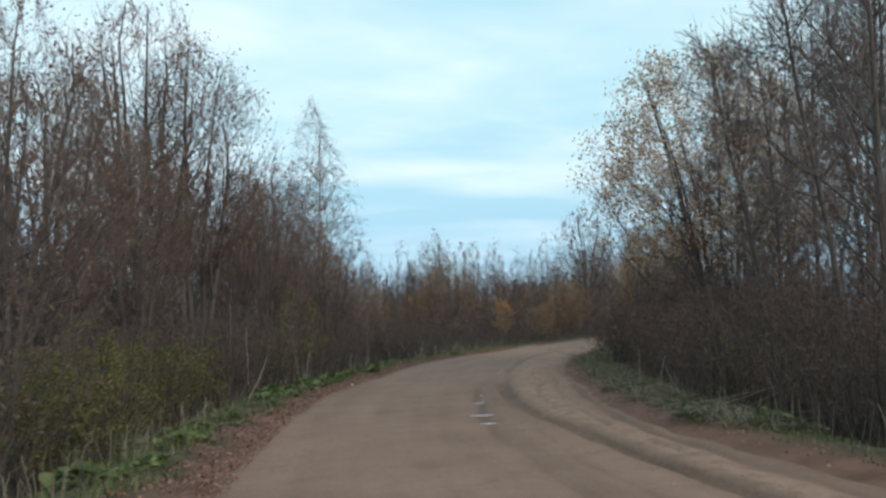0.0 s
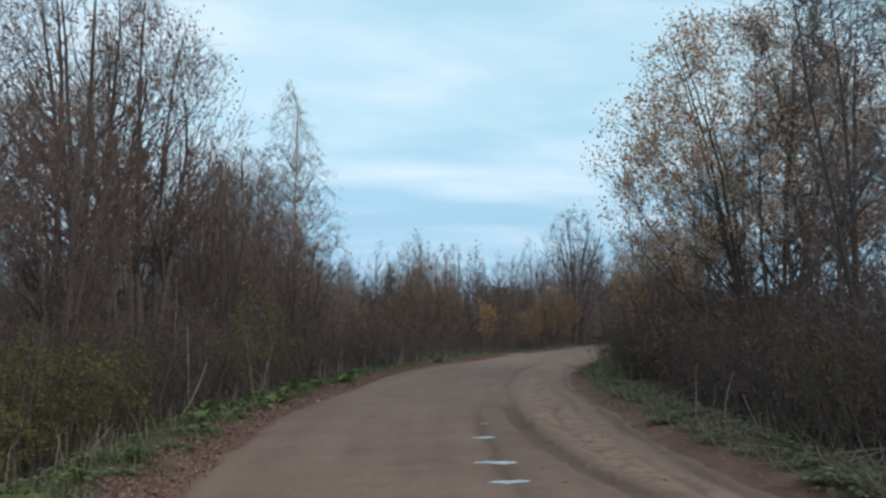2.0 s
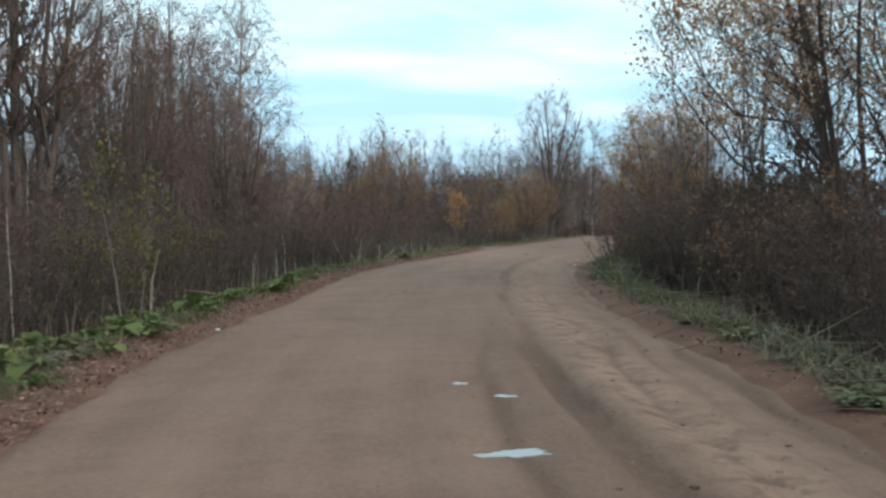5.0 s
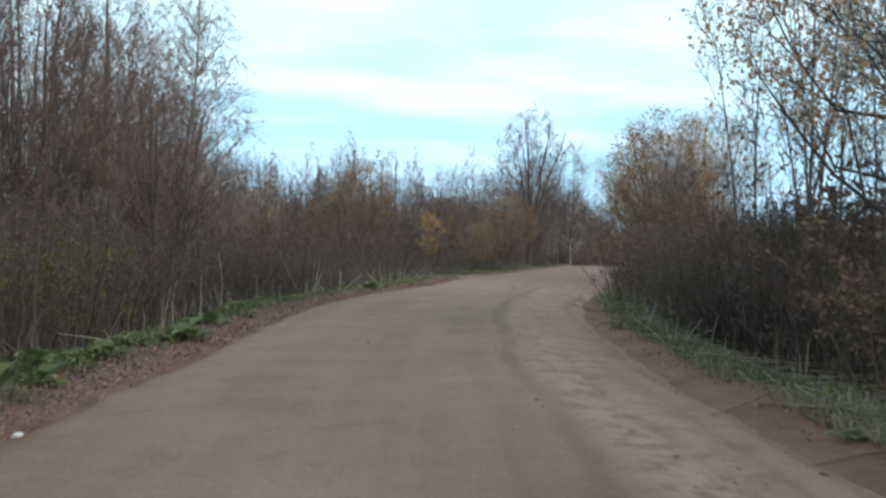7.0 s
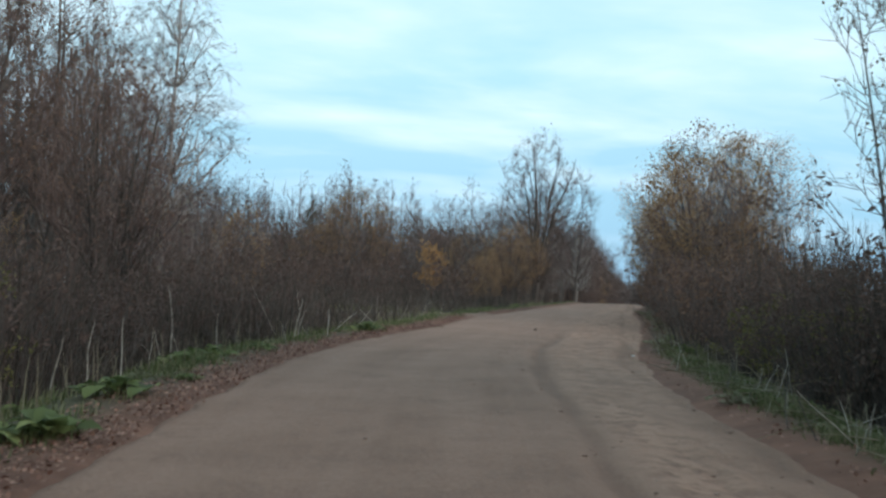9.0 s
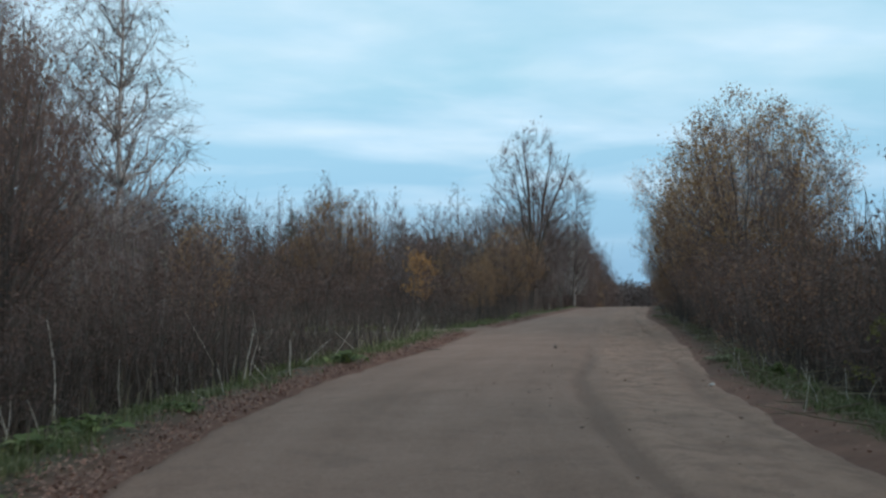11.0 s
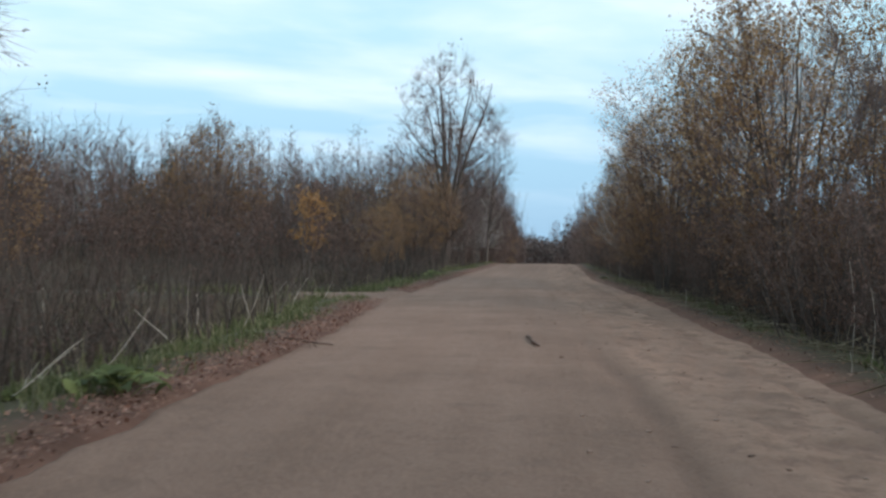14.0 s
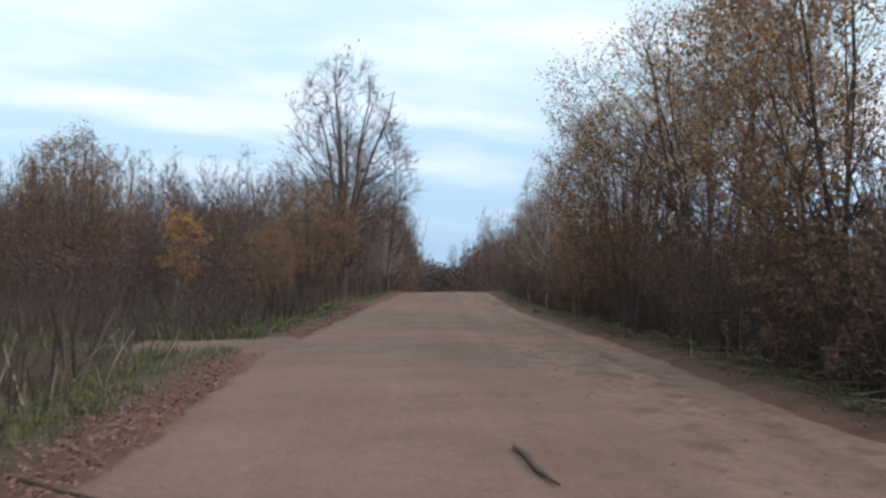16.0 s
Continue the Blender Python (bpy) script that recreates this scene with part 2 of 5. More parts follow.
def ground_material():
    m, n, l, b = material("leaf_littered_soil_and_grass", 0.95, 0.8, 5.0)
    g = n.new("ShaderNodeNewGeometry")
    at = n.new("ShaderNodeAttribute")
    at.attribute_name = "verge"
    edge = n.new("ShaderNodeAttribute")
    edge.attribute_name = "edge"
    a = noise_fac(n, l, g.outputs["Position"], 1.3, 8.0, 0.65)
    f = noise_fac(n, l, g.outputs["Position"], 11.0, 6.0, 0.7)
    soil = ramp(n, l, a, [(0.3, (0.035, 0.025, 0.018)), (0.55, (0.065, 0.045, 0.031)), (0.75, (0.10, 0.072, 0.045))])
    soil = mix(n, l, edge.outputs["Fac"], soil, ramp(n, l, a, [(0.3, (0.105, 0.049, 0.034)), (0.7, (0.215, 0.102, 0.070))]))
    green = ramp(n, l, f, [(0.3, (0.060, 0.048, 0.024)), (0.55, (0.098, 0.088, 0.040)), (0.75, (0.17, 0.135, 0.078))])
    patch = noise_fac(n, l, g.outputs["Position"], 0.7, 5.0, 0.6)
    keep = n.new("ShaderNodeMath")
    keep.operation = "MULTIPLY"
    l.new(at.outputs["Fac"], keep.inputs[0])
    l.new(ramp(n, l, patch, [(0.35, (0.25, 0.25, 0.25)), (0.6, (1, 1, 1))]), keep.inputs[1])
    l.new(mix(n, l, keep.outputs[0], soil, green), b.inputs["Base Color"])
    return m


ROAD, GROUND = road_material(), ground_material()
STONE = bark("sandy_stones", (0.20, 0.125, 0.098), (0.42, 0.30, 0.24), 12.0)
PALE_STONE = bark("pale_stone", (0.45, 0.42, 0.40), (0.75, 0.72, 0.69), 14.0)
MUDDY_WOOD = bark("mud_stained_wood", (0.11, 0.062, 0.046), (0.23, 0.138, 0.104), 12.0)
CLOD = bark("damp_earth_clods", (0.075, 0.042, 0.030), (0.165, 0.098, 0.072), 12.0)
WATER, _n, _l, _b = material("sky_paled_muddy_water", 0.16)
# muddy tone lightened, so that part of the sky's reflection is in the colour
_b.inputs["Base Color"].default_value = (0.24, 0.205, 0.18, 1)
_b.inputs["Specular IOR Level"].default_value = 1.0

# ---- mesh makers ----


def mesh_of(name, verts, faces, mat, smooth=True):
    me = bpy.data.meshes.new(name)
    verts, faces = np.asarray(verts, np.float32), np.asarray(faces, np.int32)
    me.vertices.add(len(verts))
    me.vertices.foreach_set("co", verts.ravel())
    me.loops.add(faces.size)
    me.loops.foreach_set("vertex_index", faces.ravel())
    me.polygons.add(len(faces))
    me.polygons.foreach_set("loop_start", np.arange(len(faces), dtype=np.int32) * faces.shape[1])
    me.polygons.foreach_set("use_smooth", np.full(len(faces), smooth))
    me.materials.append(mat)
    me.update(calc_edges=True)
    me.validate()
    return me


def tubes(points, radii, sides):
    """Tapered round stems along N polylines of K points: vertices and four-sided faces."""
    points, radii = np.asarray(points, float), np.asarray(radii, float)
    n, k, _ = points.shape
    tang = np.gradient(points, axis=1)
    tang /= np.linalg.norm(tang, axis=2, keepdims=True) + 1e-9
    ref = np.where(np.abs(tang[:, :1, 2:3]) > 0.9, [1.0, 0.0, 0.0], [0.0, 0.0, 1.0]) * np.ones((n, k, 1))
    a = np.cross(tang, ref)
    a /= np.linalg.norm(a, axis=2, keepdims=True) + 1e-9
    b = np.cross(tang, a)
    turn = np.arange(sides) * 2 * np.pi / sides
    ring = points[:, :, None] + radii[:, :, None, None] * (a[:, :, None] * np.cos(turn)[:, None] + b[:, :, None] * np.sin(turn)[:, None])
    base = np.arange(n)[:, None, None] * k * sides + np.arange(k - 1)[None, :, None] * sides
    here = np.arange(sides)[None, None, :]
    nxt = (here + 1) % sides
    f = np.stack([base + here, base + nxt, base + sides + nxt, base + sides + here], -1)
    return ring.reshape(-1, 3), f.reshape(-1, 4)


def joined(pieces):
    vs, fs, at = [], [], 0
    for v, f in pieces:
        vs.append(v)
        fs.append(f + at)
        at += len(v)
    return np.concatenate(vs), np.concatenate(fs)


def flakes(places, size, g, lie=0.0, slim=0.36):
    """Small creased leaves at the places; lie: how flat they lie (0: any way, 1: flat)."""
    n = len(places)
    d = g.normal(size=(n, 3))
    d[:, 2] *= 1 - lie
    d /= np.linalg.norm(d, axis=1, keepdims=True)
    e = np.cross(d, g.normal(size=(n, 3)) * [1 - lie, 1 - lie, 1] + [0, 0, 3 * lie])
    e /= np.linalg.norm(e, axis=1, keepdims=True) + 1e-9
    up = np.cross(d, e)
    s = (size * g.uniform(0.6, 1.35, n))[:, None]
    v = np.stack([places - d * s * 0.5, places + e * s * slim + up * s * 0.12, places + d * s * 0.55, places - e * s * slim + up * s * 0.12], 1)
    return v.reshape(-1, 3), np.arange(4 * n).reshape(-1, 4)


def broad_leaves(places, size, g):
    """Broad pointed leaves, bent along the midrib and folded a little, that lean outwards and droop at the tip."""
    n = len(places)
    az = np.arctan2(places[:, 1], places[:, 0]) + g.normal(0, 0.7, n)
    tilt = g.uniform(-0.15, 0.9, n)
    s = size * g.uniform(0.55, 1.25, n)
    way = np.stack([np.cos(az) * np.cos(tilt), np.sin(az) * np.cos(tilt), np.sin(tilt)], 1)
    side = np.stack([-np.sin(az), np.cos(az), g.normal(0, 0.25, n)], 1)
    rows = []
    for u, w, fall in ((-0.5, 0.04, 0.0), (-0.25, 0.30, 0.02), (0.05, 0.36, -0.02), (0.33, 0.22, -0.14), (0.58, 0.02, -0.34)):
        mid = places + way * (u * s)[:, None] + np.array([0, 0, 1.0]) * (fall * s)[:, None]
        edge = side * (w * s * g.uniform(0.8, 1.2, n))[:, None]
        lift = np.array([0, 0, 1.0]) * (0.25 * w * s)[:, None]
        rows += [mid - edge + lift, mid, mid + edge + lift]
    v = np.stack(rows, 1).reshape(-1, 3)
    cell = np.array([(3 * i + j, 3 * i + j + 1, 3 * i + j + 4, 3 * i + j + 3) for i in range(4) for j in (0, 1)])
    f = (np.arange(n)[:, None, None] * 15 + cell[None]).reshape(-1, 4)
    return v, f


def grown(starts, ways, lengths, r0, k, g, curl=0.0, sag=0.0, wander=0.12, tip=0.25):
    """Polylines that start at the places and grow along the ways; curl lifts them towards the light, sag lets their ends hang."""
    n = len(starts)
    ways = ways / (np.linalg.norm(ways, axis=1, keepdims=True) + 1e-9)
    pts, d = [starts], ways.copy()
    step = (lengths / (k - 1))[:, None]
    for i in range(1, k):
        d = d + g.normal(size=(n, 3)) * wander
        d[:, 2] += curl - sag * (i / k) ** 2 * 2
        d /= np.linalg.norm(d, axis=1, keepdims=True) + 1e-9
        pts.append(pts[-1] + d * step)
    taper = 1 - (1 - tip) * np.linspace(0, 1, k)
    return np.stack(pts, 1), np.asarray(r0)[:, None] * taper


def along(lines, radii, per, g, lo=0.2, hi=1.0):
    """Places, ways and radii at random heights of the polylines, per of them on each."""
    n, k, _ = lines.shape
    t = g.uniform(lo, hi, (n, per)) * (k - 1)
    i = np.minimum(t.astype(int), k - 2)
    f = (t - i)[..., None]
    row = np.arange(n)[:, None]
    p = lines[row, i] * (1 - f) + lines[row, i + 1] * f
    d = lines[row, i + 1] - lines[row, i]
    d = d / (np.linalg.norm(d, axis=-1, keepdims=True) + 1e-9)
    r = radii[row, i] * (1 - f[..., 0]) + radii[row, i + 1] * f[..., 0]
    return p.reshape(-1, 3), d.reshape(-1, 3), r.reshape(-1), (t / (k - 1)).reshape(-1)


def aside(ways, spread, g):
    """Ways that leave the given ones by about spread radians, to any side."""
    s = g.normal(size=ways.shape)
    s -= (s * ways).sum(1, keepdims=True) * ways
    s /= np.linalg.norm(s, axis=1, keepdims=True) + 1e-9
    a = (spread * g.uniform(0.7, 1.3, len(ways)))[:, None]
    return ways * np.cos(a) + s * np.sin(a)


def woody(seed, height, stems=1, splay=0.1, r=0.09, limbs=22, limb_len=0.28, limb_from=0.3, limb_angle=0.75, curl=0.08,
          boughs=7, twigs=4, twig_len=0.55, sag=0.0, leaves=0, leaf_size=0.09, leaf_from=0.0, leaf_to=2.0, slim=0.36, crown=0.55, twig_r=0.007, foot=0.15, top=0.16, fork=0.65, limb_to=0.97, cuts=(9, 5, 3, 2), sides=(6, 4)):
    """Stems, limbs, boughs, twigs and leaves of one tree or shrub with its foot at the origin."""
    g = np.random.default_rng(seed)
    az = g.uniform(0, 2 * np.pi) + np.arange(stems) * 2.4
    out = np.stack([np.cos(az), np.sin(az), 0 * az], 1)
    lean = splay * g.uniform(0.3, 1.2, stems)[:, None] if stems > 1 else np.full((1, 1), splay * 0.3)
    starts = out * foot * g.uniform(0.2, 1, stems)[:, None] * (stems > 1)
    starts[:, 2] = -0.35
    high = height * (g.uniform(0.72, 1.0, stems) if stems > 1 else np.ones(1))
    high[0] = height
    lines, rad = grown(starts, out * lean + [0, 0, 1], high + 0.35, r * (high / height), cuts[0], g, curl=0.05, wander=0.045, tip=0.12)
    parts = {"trunk": [tubes(lines, rad, sides[0])], "branches": [], "leaves": []}
    p, d, rr, t = along(lines, rad, limbs, g, limb_from, limb_to)
    # longest limbs where the crown is widest
    wide = np.clip(1 - np.abs((t - crown) / np.where(t > crown, 1.02 - crown, crown - limb_from + 0.25)), top, 1) ** 0.7
    l1, r1 = grown(p, aside(d, limb_angle, g), height * limb_len * wide * g.uniform(0.7, 1.15, len(p)), np.minimum(rr * 0.55, r * 0.45), cuts[1], g, curl=curl, sag=sag * 0.4, wander=0.13)
    parts["trunk"].append(tubes(l1, r1, sides[1]))
    tips = l1
    if boughs:
        p, d, rr, t = along(l1, r1, boughs, g, 0.2, 1.0)
        l2, r2 = grown(p, aside(d, fork, g), height * limb_len * 0.42 * g.uniform(0.5, 1.2, len(p)), np.maximum(rr * 0.5, twig_r * 1.3), cuts[2], g, curl=curl * 0.7, sag=sag, wander=0.17)
        parts["branches"].append(tubes(l2, r2, 3))
        tips = l2
        if twigs:
            p, d, rr, t = along(l2, r2, twigs, g, 0.25, 1.0)
            l3, r3 = grown(p, aside(d, 0.6, g), twig_len * g.uniform(0.5, 1.3, len(p)), np.full(len(p), twig_r), cuts[3], g, sag=sag * 1.6, wander=0.2, tip=0.4)
            parts["branches"].append(tubes(l3, r3, 3))
            tips = l3
    if leaves:
        pick = tips[g.integers(0, len(tips), leaves), g.integers(1, tips.shape[1], leaves)]
        pick = pick + g.normal(size=pick.shape) * 0.07
        pick = pick[(pick[:, 2] > leaf_from * height * g.uniform(0.55, 1.3, len(pick))) & (pick[:, 2] < leaf_to * height * g.uniform(0.8, 1.1, len(pick)))]
        parts["leaves"].append(flakes(pick, leaf_size, g, 0.0, slim))
    return {k: joined(v) for k, v in parts.items() if v}


def crowned(seed, height, wide, low=0.3, belly=0.55, stems=3, foot=0.4, r=0.09, spread=0.4, flare=1.4, boughs=120, subs=600, per=4, twig_len=0.5, twig_r=0.006,
            rise=0.9, droop=0.0, dome=2.0, power=0.5, uneven=0.22, hollow=0.3, lop=0.0, leaves=0, leaf_size=0.1, slim=0.42, leaf_from=0.0, leaf_to=1.2, clump=0.13, per_clump=3, cuts=(10, 5, 3), sides=(6, 4)):
    """A tree whose boughs, sprays and twigs fill a rounded, uneven crown: low, belly: the crown's foot and widest height; lop: how far it leans to +x."""
    g = np.random.default_rng(seed)
    a0, a1, a2 = g.uniform(0, 6.28, 3)

    def reach(t, az):
        up, dn = np.clip((t - belly) / (1 - belly), 0, 1), np.clip((belly - t) / (belly - low), 0, 1)
        q = np.where(t > belly, 1 - up ** dome, 1 - dn ** 2)
        return wide * np.maximum(q, 0.004) ** power * (1 + uneven * (0.5 * np.sin(2 * az + a0) + 0.5 * np.sin(3 * az + 7 * t + a1) + 0.5 * np.sin(4 * az - 13 * t + a2)))

    def filled(n, inner, edge=1.0):
        t = g.uniform(low, 1.0, 8 * n)
        t = t[g.uniform(0, 1, 8 * n) * wide < reach(t, 0 * t + g.uniform(0, 6.28))]
        t = np.resize(t, n)
        az = g.uniform(0, 2 * np.pi, n)
        d = reach(t, az) * (inner + (edge - inner) * np.sqrt(g.uniform(0, 1, n)))
        return np.stack([np.cos(az) * d + lop * t, np.sin(az) * d, t * height], 1)

    def carried_by(ends, nodes, lean):
        e = ends[:, None] - nodes[None]
        flat_way = np.hypot(e[..., 0], e[..., 1])
        cost = flat_way + 1.3 * np.abs(e[..., 2] - lean * flat_way) + 3.0 * np.maximum(-e[..., 2], 0)
        return np.argmin(cost + g.uniform(0, 0.12, cost.shape) * height * 0.1, axis=1)

    def bowed(a, b, k, low_mid, sag):
        u = np.linspace(0, 1, k)[None, :, None]
        c = a + (b - a) * np.array([0.58, 0.58, low_mid])
        p = a[:, None] * (1 - u) ** 2 + c[:, None] * 2 * u * (1 - u) + b[:, None] * u ** 2
        p[:, 1:-1] += g.normal(size=(len(a), k - 2, 3)) * 0.05 * np.linalg.norm(b - a, axis=1)[:, None, None]
        p[..., 2] -= sag * u[..., 0] ** 3
        return p

    az = g.uniform(0, 6.28) + np.arange(stems) * 2.4
    out = np.stack([np.cos(az), np.sin(az)], 1)
    tops = height * np.where(np.arange(stems) == 0, 0.99, g.uniform(0.74, 0.98, stems))
    far = wide * spread * g.uniform(0.35, 1.0, stems) * np.where(np.arange(stems) == 0, 0.25, 1.0)
    u = np.linspace(0, 1, cuts[0])
    line = np.zeros((stems, cuts[0], 3))
    feet = out * foot * g.uniform(0.3, 1, stems)[:, None] * (stems > 1)
    line[..., :2] = feet[:, None] + out[:, None] * (far[:, None] * u ** flare)[..., None]
    line[..., 0] += lop * u
    line[..., 2] = -0.35 + (tops[:, None] + 0.35) * u
    line[:, 1:-1, :2] += np.cumsum(g.normal(size=(stems, cuts[0] - 2, 2)), 1) * 0.006 * height
    rad = r * g.uniform(0.75, 1.1, stems)[:, None] * (1 - 0.92 * u) ** 0.85
    parts = {"trunk": [tubes(line, rad, sides[0])], "branches": [], "leaves": []}
    nodes, node_r = line[:, 2:].reshape(-1, 3), rad[:, 2:].reshape(-1)
    ends = filled(boughs, 0.35, 0.85)
    at = carried_by(ends, nodes, rise)
    l1 = bowed(nodes[at], ends, cuts[1], 0.40, droop * 0.5)
    r1 = np.clip(node_r[at] * 0.5, twig_r * 1.8, r * 0.45)[:, None] * (1 - 0.72 * np.linspace(0, 1, cuts[1]))
    parts["trunk"].append(tubes(l1, r1, sides[1]))
    nodes, node_r = l1[:, 1:].reshape(-1, 3), r1[:, 1:].reshape(-1)
    ends = filled(subs, hollow)
    at = carried_by(ends, nodes, rise * 0.8)
    l2 = bowed(nodes[at], ends, cuts[2], 0.45, droop)
    r2 = np.clip(node_r[at] * 0.55, twig_r * 1.15, r * 0.2)[:, None] * (1 - 0.6 * np.linspace(0, 1, cuts[2]))
    parts["branches"].append(tubes(l2, r2, 3))
    tips = l2[:, -1]
    if per:
        p, d, rr, t = along(l2, r2, per, g, 0.35, 1.0)
        d = aside(d, 0.6, g) + np.array([0, 0, 0.15 - 1.6 * droop])
        l3, r3 = grown(p, d, twig_len * g.uniform(0.5, 1.3, len(p)), np.full(len(p), twig_r), 2, g, tip=0.4)
        parts["branches"].append(tubes(l3, r3, 3))
        tips = l3[:, -1]
    if leaves:
        heart = tips[g.integers(0, len(tips), max(leaves // per_clump, 1))]
        pick = np.repeat(heart, per_clump, 0)
        pick = pick + g.normal(size=pick.shape) * clump
        pick = pick[(pick[:, 2] > leaf_from * height * g.uniform(0.75, 1.2, len(pick))) & (pick[:, 2] < leaf_to * height * g.uniform(0.85, 1.1, len(pick)))]
        parts["leaves"].append(flakes(pick, leaf_size, g, 0.0, slim))
    return {k: joined(v) for k, v in parts.items() if v}


def plant(name, label, category, parts, trunk_mat, twig_mat, leaf_mat, group="", crown_label=""):
    """One tree or shrub as a thing with its trunk and its crown of twigs and leaves."""
    root = new(name)
    root.empty_display_size = 0.3
    tagged(root, label, category, group)
    ob = new("trunk", mesh_of("trunk", *parts["trunk"], trunk_mat))
    ob.parent = root
    crown = tagged(new("crown", mesh_of("crown", *parts["branches"], twig_mat)), crown_label, kind="stuff")
    crown.parent = root
    if "leaves" in parts and len(parts["leaves"][1]):
        ob = tagged(new("foliage", mesh_of("foliage", *parts["leaves"], leaf_mat)), kind="stuff")
        ob.parent = crown
    return root


def set_at(x, y, z=0.0, turn=0.0, size=1.0, lean=0.0, tall=1.0):
    return pose(x, y, z, lean, 0, turn) @ Matrix.Diagonal((size, size, size * tall, 1))


# ---- the road's line ----
RIGHT_X = ((-40, 3.2), (-12, 4.6), (0, 5.2), (12, 5.7), (17, 6.25), (20.5, 7.05), (24, 7.95), (27.5, 8.9), (31.5, 9.8), (34.2, 10.55), (38.8, 12.05), (41.8, 13.05), (47.5, 15.3), (51.3, 17.2), (55.8, 19.6), (61.7, 22.5), (69.3, 26.35), (84, 33.1), (111.5, 47.8), (160, 73.4), (320, 157.0))
LEFT_X = ((-40, -3.2), (-12, -1.9), (0, -1.3), (12, -0.3), (17.8, 0.45), (22, 1.05), (27, 2.05), (31.5, 3.3), (37, 4.95), (42.8, 6.5), (48.2, 8.3), (54, 10.9), (59.2, 13.8), (69.5, 18.4), (82.5, 25.6), (112, 41.9), (160, 67.2), (320, 150.5))


def smooth_line(knots):
    """An evenly sampled line through the knots, with its corners rounded."""
    y = np.arange(-40, 320, 0.5)
    x = np.interp(y, *np.array(knots, float).T)
    for _ in range(3):
        x[3:-3] = np.convolve(x, np.ones(7) / 7, "valid")
    return y, x


EDGE_Y, EDGE_R = smooth_line(RIGHT_X)
_, EDGE_L = smooth_line(LEFT_X)


def right_x(y):
    return np.interp(y, EDGE_Y, EDGE_R)


def left_x(y):
    return np.interp(y, EDGE_Y, EDGE_L)


def beyond_crest(y):
    """The land falls away past the brow of the road."""
    a = np.clip((np.asarray(y, float) - 108) / 60, 0, 1)
    return -2.6 * a * a * (3 - 2 * a) - 0.034 * np.maximum(np.asarray(y, float) - 150, 0)


def off_road(x, y):
    """Metres outside the road's edge, square to it (below 0: on the road), and which side (1: right)."""
    slope = 0.9
    r, l = (x - right_x(y)) * slope, (left_x(y) - x) * slope
    return np.maximum(r, l), r > l


def lumps(x, y, size, seed=0.0):
    x, y = np.asarray(x) / size, np.asarray(y) / size
    return (np.sin(x * 1.7 + seed) * np.sin(y * 1.3 + 2 * seed + 0.8 * np.sin(x * 0.9)) + 0.5 * np.sin(3.1 * x + 1.7 * y + seed) * np.sin(2.7 * y - 1.1 * x)) / 1.5


def ground_z(x, y):
    d, _ = off_road(x, y)
    bank = np.interp(d, [-3, -0.25, 0.15, 0.7, 1.5, 2.8, 4.5, 9, 40], [-0.16, -0.12, 0.03, 0.07, -0.05, -0.75, -0.65, -0.35, -0.2])
    rough = np.interp(d, [-0.2, 0.6, 3, 12], [0.0, 0.03, 0.10, 0.22])
    # a track leaves the road to the left on a low fill
    fill = np.clip(1 - (off_track(x, y) - 1.3) / 1.3, 0, 1) * (d > -0.1)
    bank, rough = bank * (1 - fill) - 0.03 * fill, rough * (1 - 0.9 * fill)
    return bank + rough * (lumps(x, y, 1.1) + 0.6 * lumps(x, y, 0.37, 3.0)) + beyond_crest(y) * np.exp(-((np.maximum(d, 0) / 14) ** 2))


def off_track(x, y):
    """Metres from the middle of the side track."""
    ax, ay, bx, by = 20.4, 71.2, 11.0, 74.6
    t = np.clip(((x - ax) * (bx - ax) + (y - ay) * (by - ay)) / ((bx - ax) ** 2 + (by - ay) ** 2), 0, 1)
    return np.hypot(x - ax - t * (bx - ax), y - ay - t * (by - ay))


# ---- ground, road, side track, puddles ----
def steps(inner_from, inner_to, inner_step, far, grow=1.25):
    mid = list(np.arange(inner_from, inner_to + 1e-6, inner_step))
    out, d, hi, lo = [], inner_step, inner_to, inner_from
    while hi < far:
        d *= grow
        hi, lo = hi + d, lo - d
        mid.append(hi)
        mid.insert(0, lo)
    return np.array(mid)


gx, gy = steps(-12, 50, 0.5, 2500), steps(-6, 118, 0.5, 2500)
GX, GY = np.meshgrid(gx, gy)
GZ = ground_z(GX.ravel(), GY.ravel())
nx, ny = len(gx), len(gy)
cell = (np.arange(ny - 1)[:, None] * nx + np.arange(nx - 1)).ravel()
me = mesh_of("ground", np.stack([GX.ravel(), GY.ravel(), GZ], 1), np.stack([cell, cell + 1, cell + nx + 1, cell + nx], 1), GROUND)
tagged(new("ground", me), "damp soil with fallen leaves, moss and patchy grass", "ground", kind="structure")
gd, g_side = off_road(GX.ravel(), GY.ravel())
verge = me.attributes.new("verge", "FLOAT", "POINT")
verge.data.foreach_set("value", np.interp(gd, [-1, 0.4, 0.8, 1.9, 2.8, 8, 30], [0, 0.05, 0.6, 0.9, 0.3, 0.15, 0.3]).astype(np.float32))
me.attributes.new("edge", "FLOAT", "POINT").data.foreach_set("value", np.where(g_side, np.clip((np.interp(GY.ravel(), [44, 50], [0.85, 0.45]) - gd) / 0.35, 0, 1), np.interp(gd, [0.25, 0.7], [1, 0])).astype(np.float32))

ry = np.concatenate([np.arange(-38, -2, 0.5), np.arange(-2, 9, 0.4), np.arange(9, 70, 0.16), np.arange(70, 125, 0.5), np.arange(125, 290, 3.0)])
rv = np.linspace(-0.03, 1.03, 107)
RV, RY = np.meshgrid(rv, ry)
